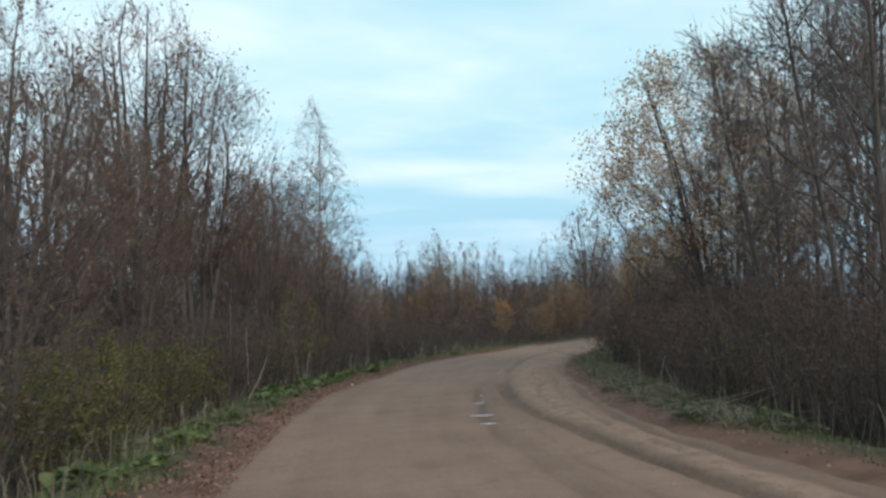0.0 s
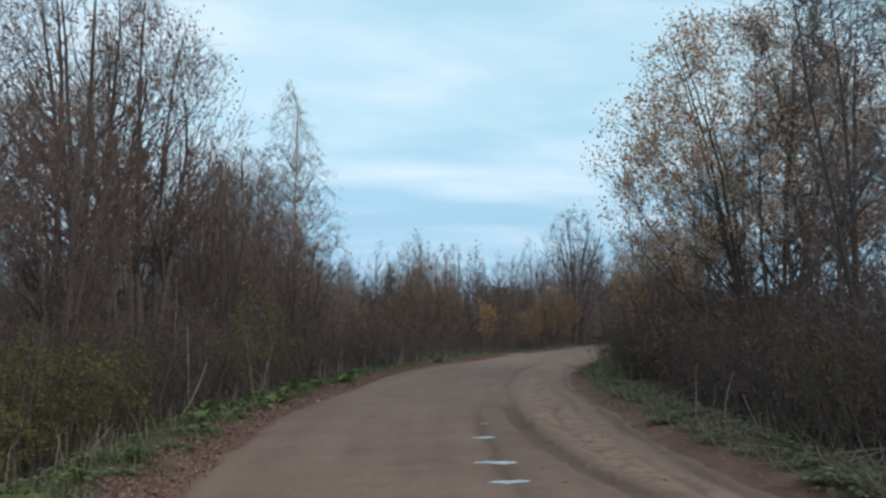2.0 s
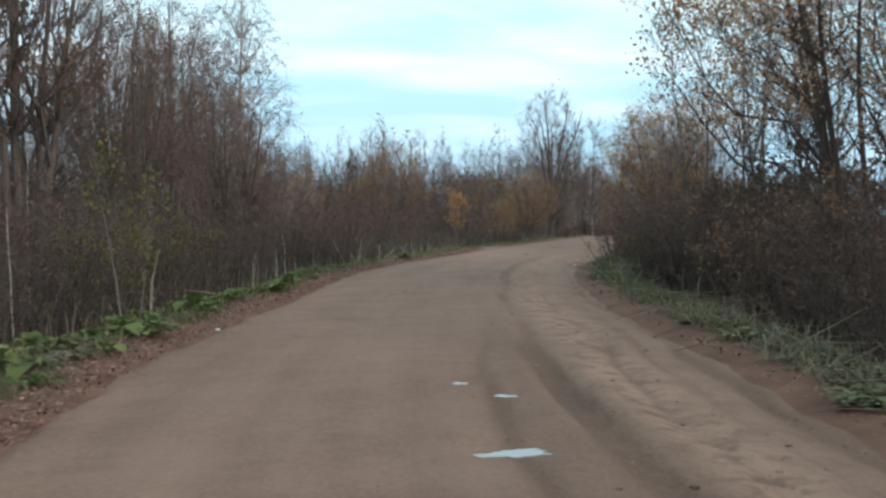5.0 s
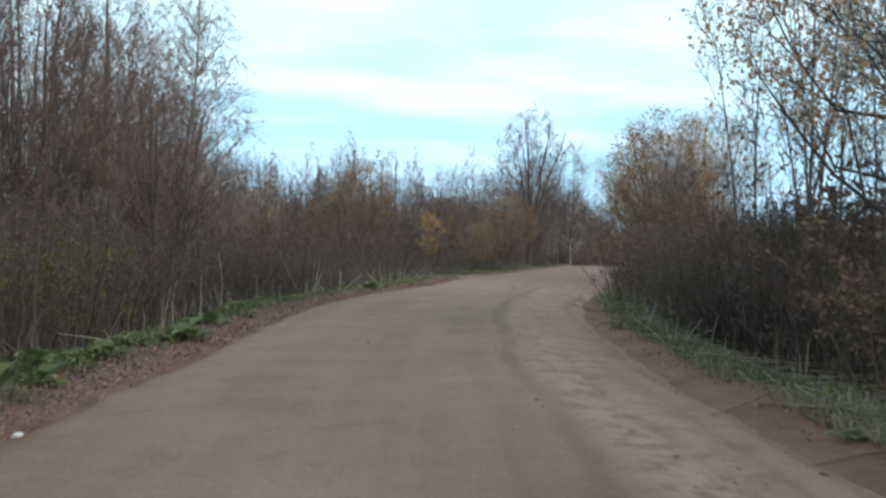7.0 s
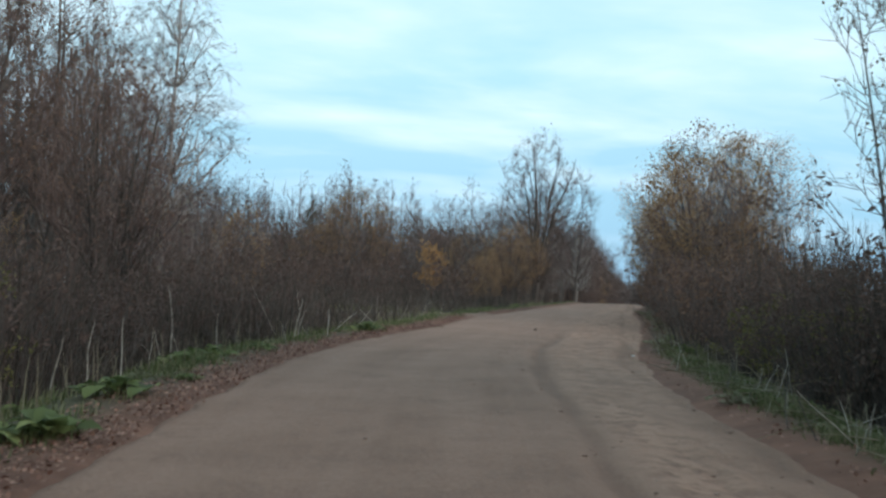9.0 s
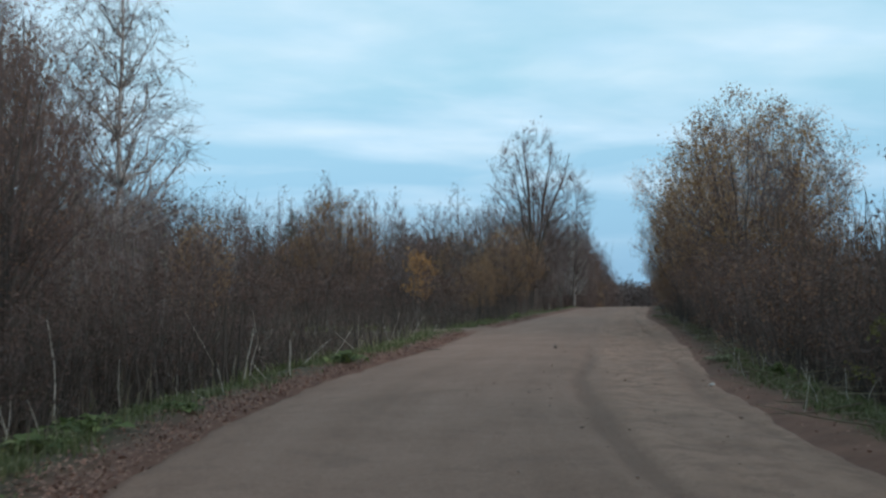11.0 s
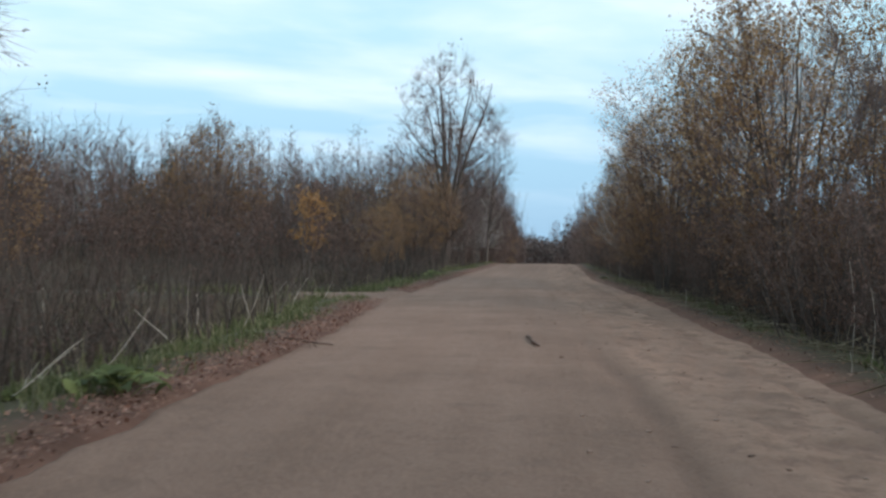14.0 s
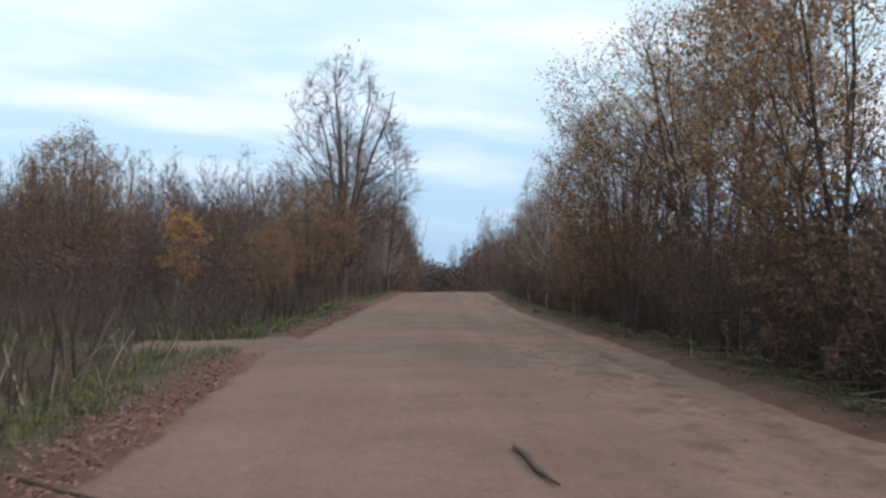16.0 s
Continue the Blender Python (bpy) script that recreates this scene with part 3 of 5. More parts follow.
RX = left_x(RY) + (right_x(RY) - left_x(RY)) * RV


def hump(v, at, width):
    return np.exp(-(((v - at) / width) ** 2))


# wheel tracks: the deep rut parts the firm crown of the road from the loose sand, and swings across it along the way
deep = np.interp(RY, [-20, 10, 27, 36, 45, 52, 57, 62, 80, 110], [0.62, 0.66, 0.70, 0.70, 0.68, 0.66, 0.635, 0.61, 0.61, 0.60]) + 0.006 * np.sin(RY * 0.5)
bend = np.interp(RY, [10, 30, 45, 60], [1, 1, 0.5, 0.15])
wander_a = 0.007 * np.sin(RY * 0.83 + 1.0) + 0.004 * np.sin(RY * 2.1)
wander_b = 0.010 * np.sin(RY * 0.61 + 2.0) + 0.005 * np.sin(RY * 1.7)
main = np.interp(RY, [18, 28, 42], [0.016, 0.026, 0.026])
ruts = -np.interp(RY, [16, 24, 30, 42, 50, 55, 61], [0.020, 0.034, 0.046, 0.044, 0.050, 0.046, 0.008]) * hump(RV, deep + wander_a, main) - 0.020 * bend * hump(RV, deep - 0.10 + wander_b, 0.012) - 0.026 * bend * hump(RV, deep + 0.125 - wander_a, 0.012) - 0.022 * bend * hump(RV, deep + 0.20 + wander_b, 0.010) - 0.030 * hump(RV, deep + 0.27 + wander_b, 0.026)
ruts += 0.010 * hump(RV, deep + 0.05, 0.022) + 0.006 * bend * hump(RV, deep - 0.05, 0.018) + 0.010 * hump(RV, deep + 0.16, 0.022) + 0.008 * hump(RV, deep + 0.24, 0.020) - 0.010 * hump(RV, 0.30, 0.06) - 0.010 * hump(RV, 0.10, 0.05)
# the dark groove of the inner wheels before the bend, and the trodden lane with the puddles
groove = np.interp(RY, [-20, 11.6, 14.3, 16.7, 21.3, 24, 28], [0.90, 0.785, 0.773, 0.742, 0.708, 0.685, 0.66])
inner = np.interp(RY, [-10, 10, 23, 28], [0.6, 1, 1, 0])
ruts += inner * (-0.085 * hump(RV, groove + 0.5 * wander_a, 0.023) + 0.024 * hump(RV, groove + 0.052, 0.022) + 0.014 * hump(RV, groove - 0.045, 0.020))
ruts -= np.interp(RY, [10, 13, 23, 26], [0, 1, 1, 0]) * 0.018 * hump(RV, 0.59 + wander_b, 0.035)
ruts *= 1.0 + 0.55 * lumps(RX, RY, 2.2, 9.0) + 0.25 * lumps(RX, RY, 0.7, 2.0)
churn = np.clip((RV - deep - 0.02) / 0.06, 0, 1) * np.clip((0.98 - RV) / 0.05, 0, 1) * np.interp(RY, [12, 30, 45, 52], [0.7, 0.8, 1.0, 1.9])
PUDDLES = ((4.02, 18.00, 0.56, 0.24), (4.55, 20.92, 0.48, 0.22), (4.95, 23.95, 0.18, 0.16), (5.18, 23.15, 0.20, 0.13), (3.72, 16.42, 0.42, 0.20))
RZ = -0.025 + 0.05 * (1 - (2 * RV - 1) ** 2) + ruts + 0.008 * lumps(RX, RY, 0.5) + churn * (0.013 * lumps(RX, RY, 0.34, 1.0) + 0.013 * lumps(RX, RY, 0.13, 2.0))
for x, y, wide, long_ in PUDDLES:
    RZ = RZ + (-0.035 - RZ) * np.exp(-(((RX - x) / wide) ** 2 + ((RY - y) / (long_ + 0.1)) ** 2) ** 2)
RZ += beyond_crest(RY)
RZ -= 0.12 * np.clip((np.abs(RV - 0.5) - 0.485) / 0.045, 0, 1)
ragged = (0.13 * lumps(RX, RY, 0.45, 5.0) + 0.14 * lumps(RX, RY, 1.7, 3.0)) * np.clip((np.abs(RV - 0.5) - 0.42) / 0.1, 0, 1)
nv, nr = len(rv), len(ry)
cell = (np.arange(nr - 1)[:, None] * nv + np.arange(nv - 1)).ravel()
faces = np.stack([cell, cell + 1, cell + nv + 1, cell + nv], 1)
me = mesh_of("road", np.stack([(RX + ragged).ravel(), RY.ravel(), RZ.ravel()], 1), faces, ROAD)
tagged(new("road", me), "rutted brown dirt road with loose sand and wheel tracks", "road", kind="structure")
uv = me.uv_layers.new(name="along")
flat = np.stack([(RV * 6.2).ravel(), RY.ravel()], 1)[faces.ravel()].astype(np.float32)
uv.data.foreach_set("uv", flat.ravel())
patchy = 0.3 + 0.7 * np.clip(lumps(RV * 14, RY * 0.35, 1.0, 4.0) + 0.6, 0, 1)
beside = np.clip((RV - deep) / 0.07, 0, 1)
in_bend = np.interp(RY, [30, 50], [1, 0])
sand = in_bend * (0.85 * hump(RV, np.maximum(deep, groove * inner) + 0.09, 0.07) + 0.25 * beside * patchy) + (1 - in_bend) * beside * patchy * 0.82
me.attributes.new("sand", "FLOAT", "POINT").data.foreach_set("value", np.clip(sand * np.interp(RY, [8, 22], [0.7, 1.0]), 0, 0.95).ravel().astype(np.float32))
# dark marks over the sand side, in colour only, no dips in the mesh
dark_marks = np.clip(lumps(RX * 0.55, RY, 0.30, 11.0) * 0.7 + lumps(RX, RY, 0.9, 13.0) * 0.6 - 0.30, 0, 1) * np.clip((RV - deep - 0.03) / 0.05, 0, 1) * np.interp(RY, [30, 46], [0.3, 1])
# damp ground, and the ruts' own shade painted in by their depth
damp_and_shade = inner * (0.45 * hump(RV, groove, 0.045) + 0.30 * hump(RV, 0.60 + wander_b, 0.055) + 0.35 * np.clip((RV - 0.91) / 0.06, 0, 1)) + 1.1 * dark_marks + np.clip((-ruts - 0.010) * np.interp(RY, [22, 30], [30, 20]), 0, np.interp(RY, [22, 30], [0.95, 0.62])) + 0.45 * churn * np.clip(lumps(RX, RY, 0.33, 1.0) * -1 - 0.35, 0, 1) * 2 + 0.6 * np.clip((np.abs(RV - 0.5) - np.where(RV > 0.5, 0.485, 0.465) + 0.018 * lumps(RX, RY, 0.6, 7.0)) / 0.05, 0, 1)
me.attributes.new("damp_and_shade", "FLOAT", "POINT").data.foreach_set("value", np.clip(damp_and_shade, 0, 1).ravel().astype(np.float32))

# the dirt track that turns off into the clearing
tt, tv = np.meshgrid(np.linspace(0, 0.36, 40), np.linspace(-1.15, 1.15, 13))
way = np.array([11.0 - 20.4, 74.6 - 71.2])
nrm = np.array([-way[1], way[0]]) / np.hypot(*way)
flare = 1.25 + 1.6 * np.clip(1 - tt / 0.3, 0, 1) ** 2
TX = 20.4 + tt * way[0] + tv * nrm[0] * flare
TY = 71.2 + tt * way[1] + tv * nrm[1] * flare
TZ = ground_z(TX.ravel(), TY.ravel()).reshape(TX.shape) + 0.035 - 0.05 * (np.abs(tv) > 1.05) + 0.01 * lumps(TX, TY, 0.4)
cell = (np.arange(12)[:, None] * 40 + np.arange(39)).ravel()
faces = np.stack([cell, cell + 1, cell + 41, cell + 40], 1)
me = mesh_of("side_track", np.stack([TX.ravel(), TY.ravel(), TZ.ravel()], 1), faces, ROAD)
me.uv_layers.new(name="along").data.foreach_set("uv", np.stack([tv.ravel(), tt.ravel() * 17], 1)[faces.ravel()].astype(np.float32).ravel())
# shade put into the colour, deepening along the track; rims darker too
me.attributes.new("damp_and_shade", "FLOAT", "POINT").data.foreach_set("value", np.clip(0.05 + 0.35 * np.abs(tv) + 0.5 * tt, 0, 1).ravel().astype(np.float32))
tagged(new("side_track", me), "narrow dirt track turning off the road, painted darker into shade", "track", kind="structure")

# ---- trees ----
def planter(*makers, exact=False):
    """Gives things of one kind: first the models themselves, then copies of them; exact: a copy does not take over its model's scale."""
    models, used = list(makers), set()

    def put(which, m, label=""):
        ob = models[which % len(models)]
        if which % len(models) in used:
            ob = copy_thing(ob, m @ Matrix.Diagonal((1 / ob.scale.x, 1 / ob.scale.y, 1 / ob.scale.z, 1)) if exact else m)
        else:
            used.add(which % len(models))
            ob.matrix_basis = m
        if label:
            tagged(ob, label)
        return ob

    return put


def rooted(x, y, turn, size=1.0, lean=0.0, tall=1.0, sink=0.05):
    return set_at(x, y, float(ground_z(np.array([x]), np.array([y]))[0]) - sink, turn, size, lean, tall)


grey_alder = planter(*[
    plant("alder_tree", "nearly bare multi-stemmed grey alder in the roadside thicket", "tree",
          crowned(s, 10, 2.7, low=0.32, belly=0.62, stems=6, foot=0.5, r=0.125, spread=0.6, boughs=115, subs=500, per=6, twig_len=0.55, twig_r=0.0065, rise=1.5, leaves=2800, leaf_size=0.085, slim=0.3),
          BARK_DARK, TWIG_RED, LEAF_RUST, "alders beside the road", "crown of twigs with few faded brown leaves") for s in (11, 12, 13)])
bare_alder = planter(*[
    plant("bare_tree", "dark slender bare tree with fine twigs", "tree",
          woody(s, 11, stems=2, splay=0.13, r=0.085, limbs=26, limb_len=0.19, limb_from=0.22, limb_angle=0.8, curl=0.07, boughs=6, twigs=5, twig_len=0.6, leaves=600, leaf_size=0.10, slim=0.14, leaf_from=0.4, crown=0.5, twig_r=0.008, foot=0.7),
          BARK_DARK, TWIG_GREY, LEAF_BROWN, "bare trees beside the road", "crown of twigs with last brown leaves") for s in (21, 22)])
orange_alder = planter(*[
    plant("alder_tree", "tall alder keeping rusty orange leaves in its upper crown", "tree",
          crowned(s, 9.6, 3.1, low=0.45, belly=0.66, stems=5, foot=0.5, r=0.09, spread=0.5, boughs=100, subs=480, per=4, twig_len=0.42, twig_r=0.006, rise=1.1, leaves=10500, leaf_size=0.056),
          BARK_DARK, TWIG_BROWN, LEAF_ORANGE, "leafy alders beside the road", "crown of twigs with rusty orange leaves") for s in (31, 32)])
wide_alder = planter(*[
    plant("alder_tree", "spreading alder with bare stems and an orange-leaved crown", "tree",
          crowned(s, 9.5, w, low=lo, belly=lo + 0.2, stems=8, foot=0.6, r=0.085, spread=0.75, dome=1.7, boughs=120, subs=600, per=4, twig_len=0.42, twig_r=0.006, rise=1.1, hollow=0.5, lop=lop, leaves=n, leaf_size=size),
          BARK_DARK, TWIG_BROWN, LEAF_ORANGE, "leafy alders beside the road", "crown of twigs with rusty orange leaves") for s, w, lo, lop, n, size in ((34, 3.55, 0.34, 0.6, 22000, 0.070), (35, 3.6, 0.46, 0.3, 14000, 0.058))])
thin_aspen = planter(*[
    plant("aspen_tree", "tall thin aspen with sparse pale leaves near its top", "tree",
          woody(s, 9.8, stems=3, splay=0.05, r=0.06, limbs=15, limb_len=0.16, limb_from=0.4, limb_angle=0.6, curl=0.09, boughs=4, twigs=3, twig_len=0.4, leaves=500, leaf_size=0.075, leaf_from=0.4, crown=0.7, twig_r=0.007, foot=1.0),
          BARK_GREY, TWIG_GREY, LEAF_PALE, "aspens beside the road", "crown of twigs with sparse pale leaves") for s in (41, 42)])
round_tree = planter(*[
    plant("willow_tree", "round-crowned willow with dense brownish orange leaves", "tree",
          crowned(s, 7.9, 2.9, low=0.25, belly=0.55, stems=9, foot=0.5, r=0.06, spread=0.7, dome=2.3, boughs=100, subs=520, per=4, twig_len=0.4, twig_r=0.006, rise=1.2, leaves=14000, leaf_size=0.066),
          BARK_DARK, TWIG_BROWN, LEAF_WILLOW, "willows beside the road", "crown of twigs with brownish orange leaves") for s in (51, 52)])
birch = planter(*[
    plant("birch_tree", "tall slender birch with fine hanging twigs and hardly a leaf", "tree",
          crowned(s, 19.5, 3.6, low=0.16, belly=0.36, stems=1, r=0.17, spread=0.1, dome=1.25, power=0.75, boughs=120, subs=640, per=6, twig_len=1.0, twig_r=0.008, rise=1.5, droop=0.45, leaves=1500, leaf_size=0.10),
          BARK_BIRCH, TWIG_GREY, LEAF_PALE, "birches", "crown of twigs with a few pale leaves") for s in (61, 62)], exact=True)
brown_tree = planter(*[
    plant("young_tree", "bushy young tree with dull brown withered leaves", "tree",
          crowned(s, 7.0, 2.1, low=0.06, belly=0.5, stems=6, foot=0.6, r=0.05, spread=0.6, dome=1.6, boughs=56, subs=170, per=3, twig_len=0.5, twig_r=0.009, rise=1.5, leaves=1000, leaf_size=0.085, slim=0.35, leaf_to=0.85, cuts=(6, 4, 2), sides=(4, 3)),
          BARK_DARK, TWIG_RED, LEAF_BROWN, "young trees", "crown of twigs with withered brown leaves") for s in (71, 72, 73)])

rusty_tree = planter(*[
    plant("young_tree", "rounded young tree with rusty orange-brown leaves", "tree",
          crowned(s, 6.6, 2.3, low=0.06, belly=0.5, stems=6, foot=0.6, r=0.05, spread=0.6, dome=2.0, boughs=50, subs=170, per=3, twig_len=0.45, twig_r=0.008, rise=1.4, leaves=3600, leaf_size=0.085, cuts=(6, 4, 2), sides=(4, 3)),
          BARK_DARK, TWIG_BROWN, LEAF_WILLOW, "young trees", "crown of twigs with rusty orange-brown leaves") for s in (75,)])
grey_tree = planter(*[
    plant("young_tree", "slim young birch with bare grey twigs", "tree",
          crowned(s, 8.6, 1.5, low=0.15, belly=0.5, stems=2, foot=0.5, r=0.06, spread=0.4, dome=1.5, boughs=50, subs=190, per=4, twig_len=0.55, twig_r=0.008, rise=1.7, leaves=200, leaf_size=0.1, cuts=(7, 4, 2), sides=(5, 3)),
          BARK_GREY, TWIG_HAZED, LEAF_PALE, "young trees", "crown of bare grey twigs") for s in (77, 78)])

LEFT_ALDERS = ((-3.9, 17.2, 0.78, 20), (-4.4, 24.6, 0.85, 80), (-5.8, 29.5, 0.9, 140), (-3.6, 35.6, 1.08, 10), (-4.3, 39.4, 1.15, 60), (-4.2, 45.4, 1.78, 200), (-2.3, 47.6, 1.9, 260), (0.5, 53.0, 1.1, 310), (-0.6, 59.5, 1.25, 30), (1.6, 66.0, 1.6, 75), (2.5, 79.0, 1.55, 190), (-1.5, 83.0, 1.4, 20), (-4.0, 63.0, 1.25, 330), (3.6, 60.0, 0.95, 250), (4.2, 52.5, 0.72, 130))
for i, (x, y, s, turn) in enumerate(LEFT_ALDERS):
    grey_alder(i, rooted(x, y, turn, s))
for i, (x, y, s, turn) in enumerate(((9.9, 15.0, 1.0, 0), (11.7, 18.6, 0.98, 100), (13.0, 22.6, 0.95, 130), (13.2, 19.0, 1.05, 190), (14.4, 25.6, 0.92, 250), (15.4, 23.8, 1.0, 310), (15.6, 28.6, 0.95, 40), (17.2, 32.0, 0.95, 100), (18.2, 27.0, 1.0, 160), (9.6, 10.2, 1.0, 220), (17.0, 36.4, 0.85, 15), (46.2, 125.0, 1.3, 60), (50.5, 133.0, 0.9, 170), (29.4, 68.4, 0.78, 110), (30.4, 72.0, 0.74, 200), (26.5, 60.6, 0.62, 60), (25.4, 60.0, 0.58, 160))):
    bare_alder(i, rooted(x, y, turn, s))
for i, (x, y, s, turn) in enumerate(((18.6, 34.4, 1.06, 130), (32.6, 78.0, 0.74, 170), (33.8, 72.5, 0.98, 300), (36.0, 84.0, 0.64, 20))):
    orange_alder(i, rooted(x, y, turn, s))
for i, (x, y, s, turn) in enumerate(((16.1, 33.0, 1.2, 152), (29.7, 70.4, 0.88, 150), (30.9, 74.5, 0.8, 100))):
    wide_alder(min(i, 1), rooted(x, y, turn, s))
for i, (x, y, s, turn) in enumerate(((17.6, 41.6, 1.0, 0), (16.6, 39.2, 1.0, 90), (19.8, 42.6, 0.95, 200), (20.8, 41.0, 1.0, 290))):
    thin_aspen(i, rooted(x, y, turn, s))
for i, (x, y, s, turn) in enumerate(((25.8, 62.9, 1.05, 0), (39.4, 92.0, 0.66, 70), (28.6, 72.0, 0.62, 300), (31.6, 78.0, 0.55, 10), (25.2, 58.8, 0.58, 100), (27.1, 95.0, 0.72, 40), (32.6, 104.0, 0.8, 90), (29.0, 168.0, 1.5, 200))):
    round_tree(i, rooted(x, y, turn, s))
for i, (x, y, s, turn) in enumerate(((5.7, 85.0, 1.10, 0), (0.6, 88.0, 0.85, 120), (-6.5, 95.0, 0.98, 230), (47.2, 132.0, 0.53, 40), (49.6, 131.0, 0.56, 160), (50.2, 108.0, 0.44, 280), (38.3, 90.2, 0.36, 10), (36.3, 85.5, 0.32, 80), (42.5, 98.2, 0.37, 150))):
    birch(i, rooted(x, y, turn, s))

# the broad bare tree beside the brow of the road
broad = plant("broad_tree", "large bare broad-crowned tree with a stout dark trunk", "tree",
              crowned(83, 12.8, 4.0, low=0.2, belly=0.5, stems=8, foot=0.16, r=0.17, spread=0.8, flare=2.2, boughs=130, subs=560, per=5, twig_len=0.7, twig_r=0.011, rise=0.8, dome=1.9, leaves=500, leaf_size=0.12),
              BARK_DARK, TWIG_BROWN, LEAF_BROWN, "", "crown of twigs with last brown leaves")
broad.matrix_basis = rooted(36.4, 109.0, 0, 0.95, tall=1.22)
side_tree = copy_thing(broad, rooted(42.4, 123.0, 140, 0.82))
tagged(side_tree, "bare tree of middle height with upswept limbs")

# brown young trees: along the far right side, round the broad tree, in the belt behind the clearing
g = np.random.default_rng(5)
spots = []
for y in np.arange(86, 132, 4.2):
    spots.append((right_x(y) + g.uniform(3.4, 5.0), y, g.uniform(0.68, 0.85)))
    spots.append((right_x(y) + g.uniform(6.5, 10.0), y + 2, g.uniform(0.75, 1.0)))
for y in np.arange(113, 160, 4.0):
    if y > 134:
        spots.append((left_x(y) - g.uniform(1.6, 3.2), y, g.uniform(1.15, 1.4)))
    spots.append((left_x(y) - g.uniform(6.0, 11.0), y + 2, g.uniform(1.1, 1.35)))
for x, y, s in ((33.8, 106.5, 0.8), (38.0, 107.5, 0.72), (35.6, 104.5, 0.7), (31.0, 105.0, 0.85), (39.6, 112.5, 0.85), (31.5, 113.0, 0.95), (35.0, 116.0, 0.95)):
    spots.append((x, y, s))
for x, y, s in ((-1.0, 67.0, 0.85), (2.0, 72.5, 1.2), (4.2, 79.0, 1.2), (-0.5, 76.0, 0.9), (-5.0, 71.0, 0.8), (6.0, 86.0, 1.1), (2.5, 84.0, 1.25), (6.5, 64.0, 0.85), (7.2, 69.0, 0.9), (8.2, 74.0, 0.9), (9.3, 79.5, 0.92), (10.2, 84.0, 0.88), (4.6, 61.0, 1.0), (7.4, 80.5, 1.05), (4.2, 66.5, 1.1), (5.4, 73.5, 1.05)):
    spots.append((x, y, s))
for x in np.arange(-16, 33, 2.2):
    spots.append((x + g.uniform(-1, 1), 104 + 0.30 * x + g.uniform(-4, 5), g.uniform(1.0, 1.3)))
for i, (x, y, s) in enumerate(spots):
    kind = (brown_tree, rusty_tree, brown_tree, grey_tree, brown_tree, brown_tree, grey_tree)[i % 7]
    kind(i, rooted(float(x), float(y), g.uniform(0, 360), s * g.uniform(0.85, 1.1), tall=g.uniform(0.9, 1.15)))
round_tree(0, rooted(21.3, 110.0, 80, 1.08), "wide willow bush with brownish orange leaves beyond the clearing")
spruce = planter(plant("spruce_tree", "small dark green spruce standing in the far woods", "tree",
                       crowned(88, 12.5, 2.0, low=0.08, belly=0.12, stems=1, r=0.14, spread=0.02, dome=1.0, power=0.9, boughs=90, subs=260, per=3, twig_len=0.4, twig_r=0.010, rise=0.1, leaves=5200, leaf_size=0.24, slim=0.16, cuts=(7, 3, 2), sides=(5, 3)),
                       BARK_DARK, TWIG_DARK, NEEDLES, "spruces", "tiered crown of dark green needles"))
for x, y, s in ((25.0, 160.0, 0.98), (21.0, 157.0, 0.8), (8.0, 150.0, 0.85)):
    spruce(0, rooted(x, y, 50 * x, s))
amber = plant("young_tree", "small young tree with bright amber leaves", "tree",
              woody(91, 4.6, stems=3, splay=0.2, r=0.04, limbs=14, limb_len=0.22, limb_from=0.3, boughs=4, twigs=2, twig_len=0.4, leaves=2600, leaf_size=0.10, leaf_from=0.3, twig_r=0.009),
              BARK_GREY, TWIG_BROWN, LEAF_YELLOW, "", "crown of twigs with bright amber leaves")
amber.matrix_basis = rooted(23.8, 97.0, 0)
sapling = plant("sapling", "slim sapling with a few yellow-green leaves on the verge", "sapling",
                woody(95, 2.7, stems=2, splay=0.15, r=0.018, limbs=10, limb_len=0.24, limb_from=0.4, boughs=3, twigs=0, leaves=420, leaf_size=0.07, leaf_from=0.45, twig_r=0.005),
                BARK_GREY, TWIG_BROWN, LEAF_OLIVE, "", "crown of twigs with yellow-green leaves")
sapling.matrix_basis = rooted(1.6, 30.5, 0, 1.08)

# ---- shrubs ----
SHRUB = dict(cuts=(5, 2, 2, 2), sides=(3, 3), stems=22, splay=0.42, r=0.017, limbs=4, limb_len=0.30, limb_from=0.2, limb_angle=0.5, curl=0.07, boughs=2, twigs=0, leaf_size=0.085, slim=0.19, crown=0.5, twig_r=0.006, foot=0.75)
brown_shrub = planter(*[
    plant("shrub", "dense leafless brown willow shrub of thin upright stems", "shrub", woody(s, 3.1, leaves=950, **SHRUB),
          BARK_DARK, TWIG_BROWN, LEAF_BROWN, "shrubs lining the road", "crown of twigs with withered brown leaves") for s in (101, 102, 103, 104)])
olive_shrub = planter(*[
    plant("shrub", "willow shrub still holding olive yellow leaves", "shrub", woody(s, 3.0, leaves=3200, **{**SHRUB, "leaf_size": 0.085, "slim": 0.24}),
          BARK_DARK, TWIG_BROWN, LEAF_OLIVE, "shrubs lining the road", "crown of twigs with olive yellow leaves") for s in (111,)])
rusty_shrub = planter(*[
    plant("shrub", "willow shrub with faded rusty brown leaves", "shrub", woody(s, 3.2, leaves=1900, **{**SHRUB, "leaf_size": 0.10, "slim": 0.24}),
          BARK_DARK, TWIG_RED, LEAF_RUST, "shrubs lining the road", "crown of twigs with faded rusty leaves") for s in (121,)])
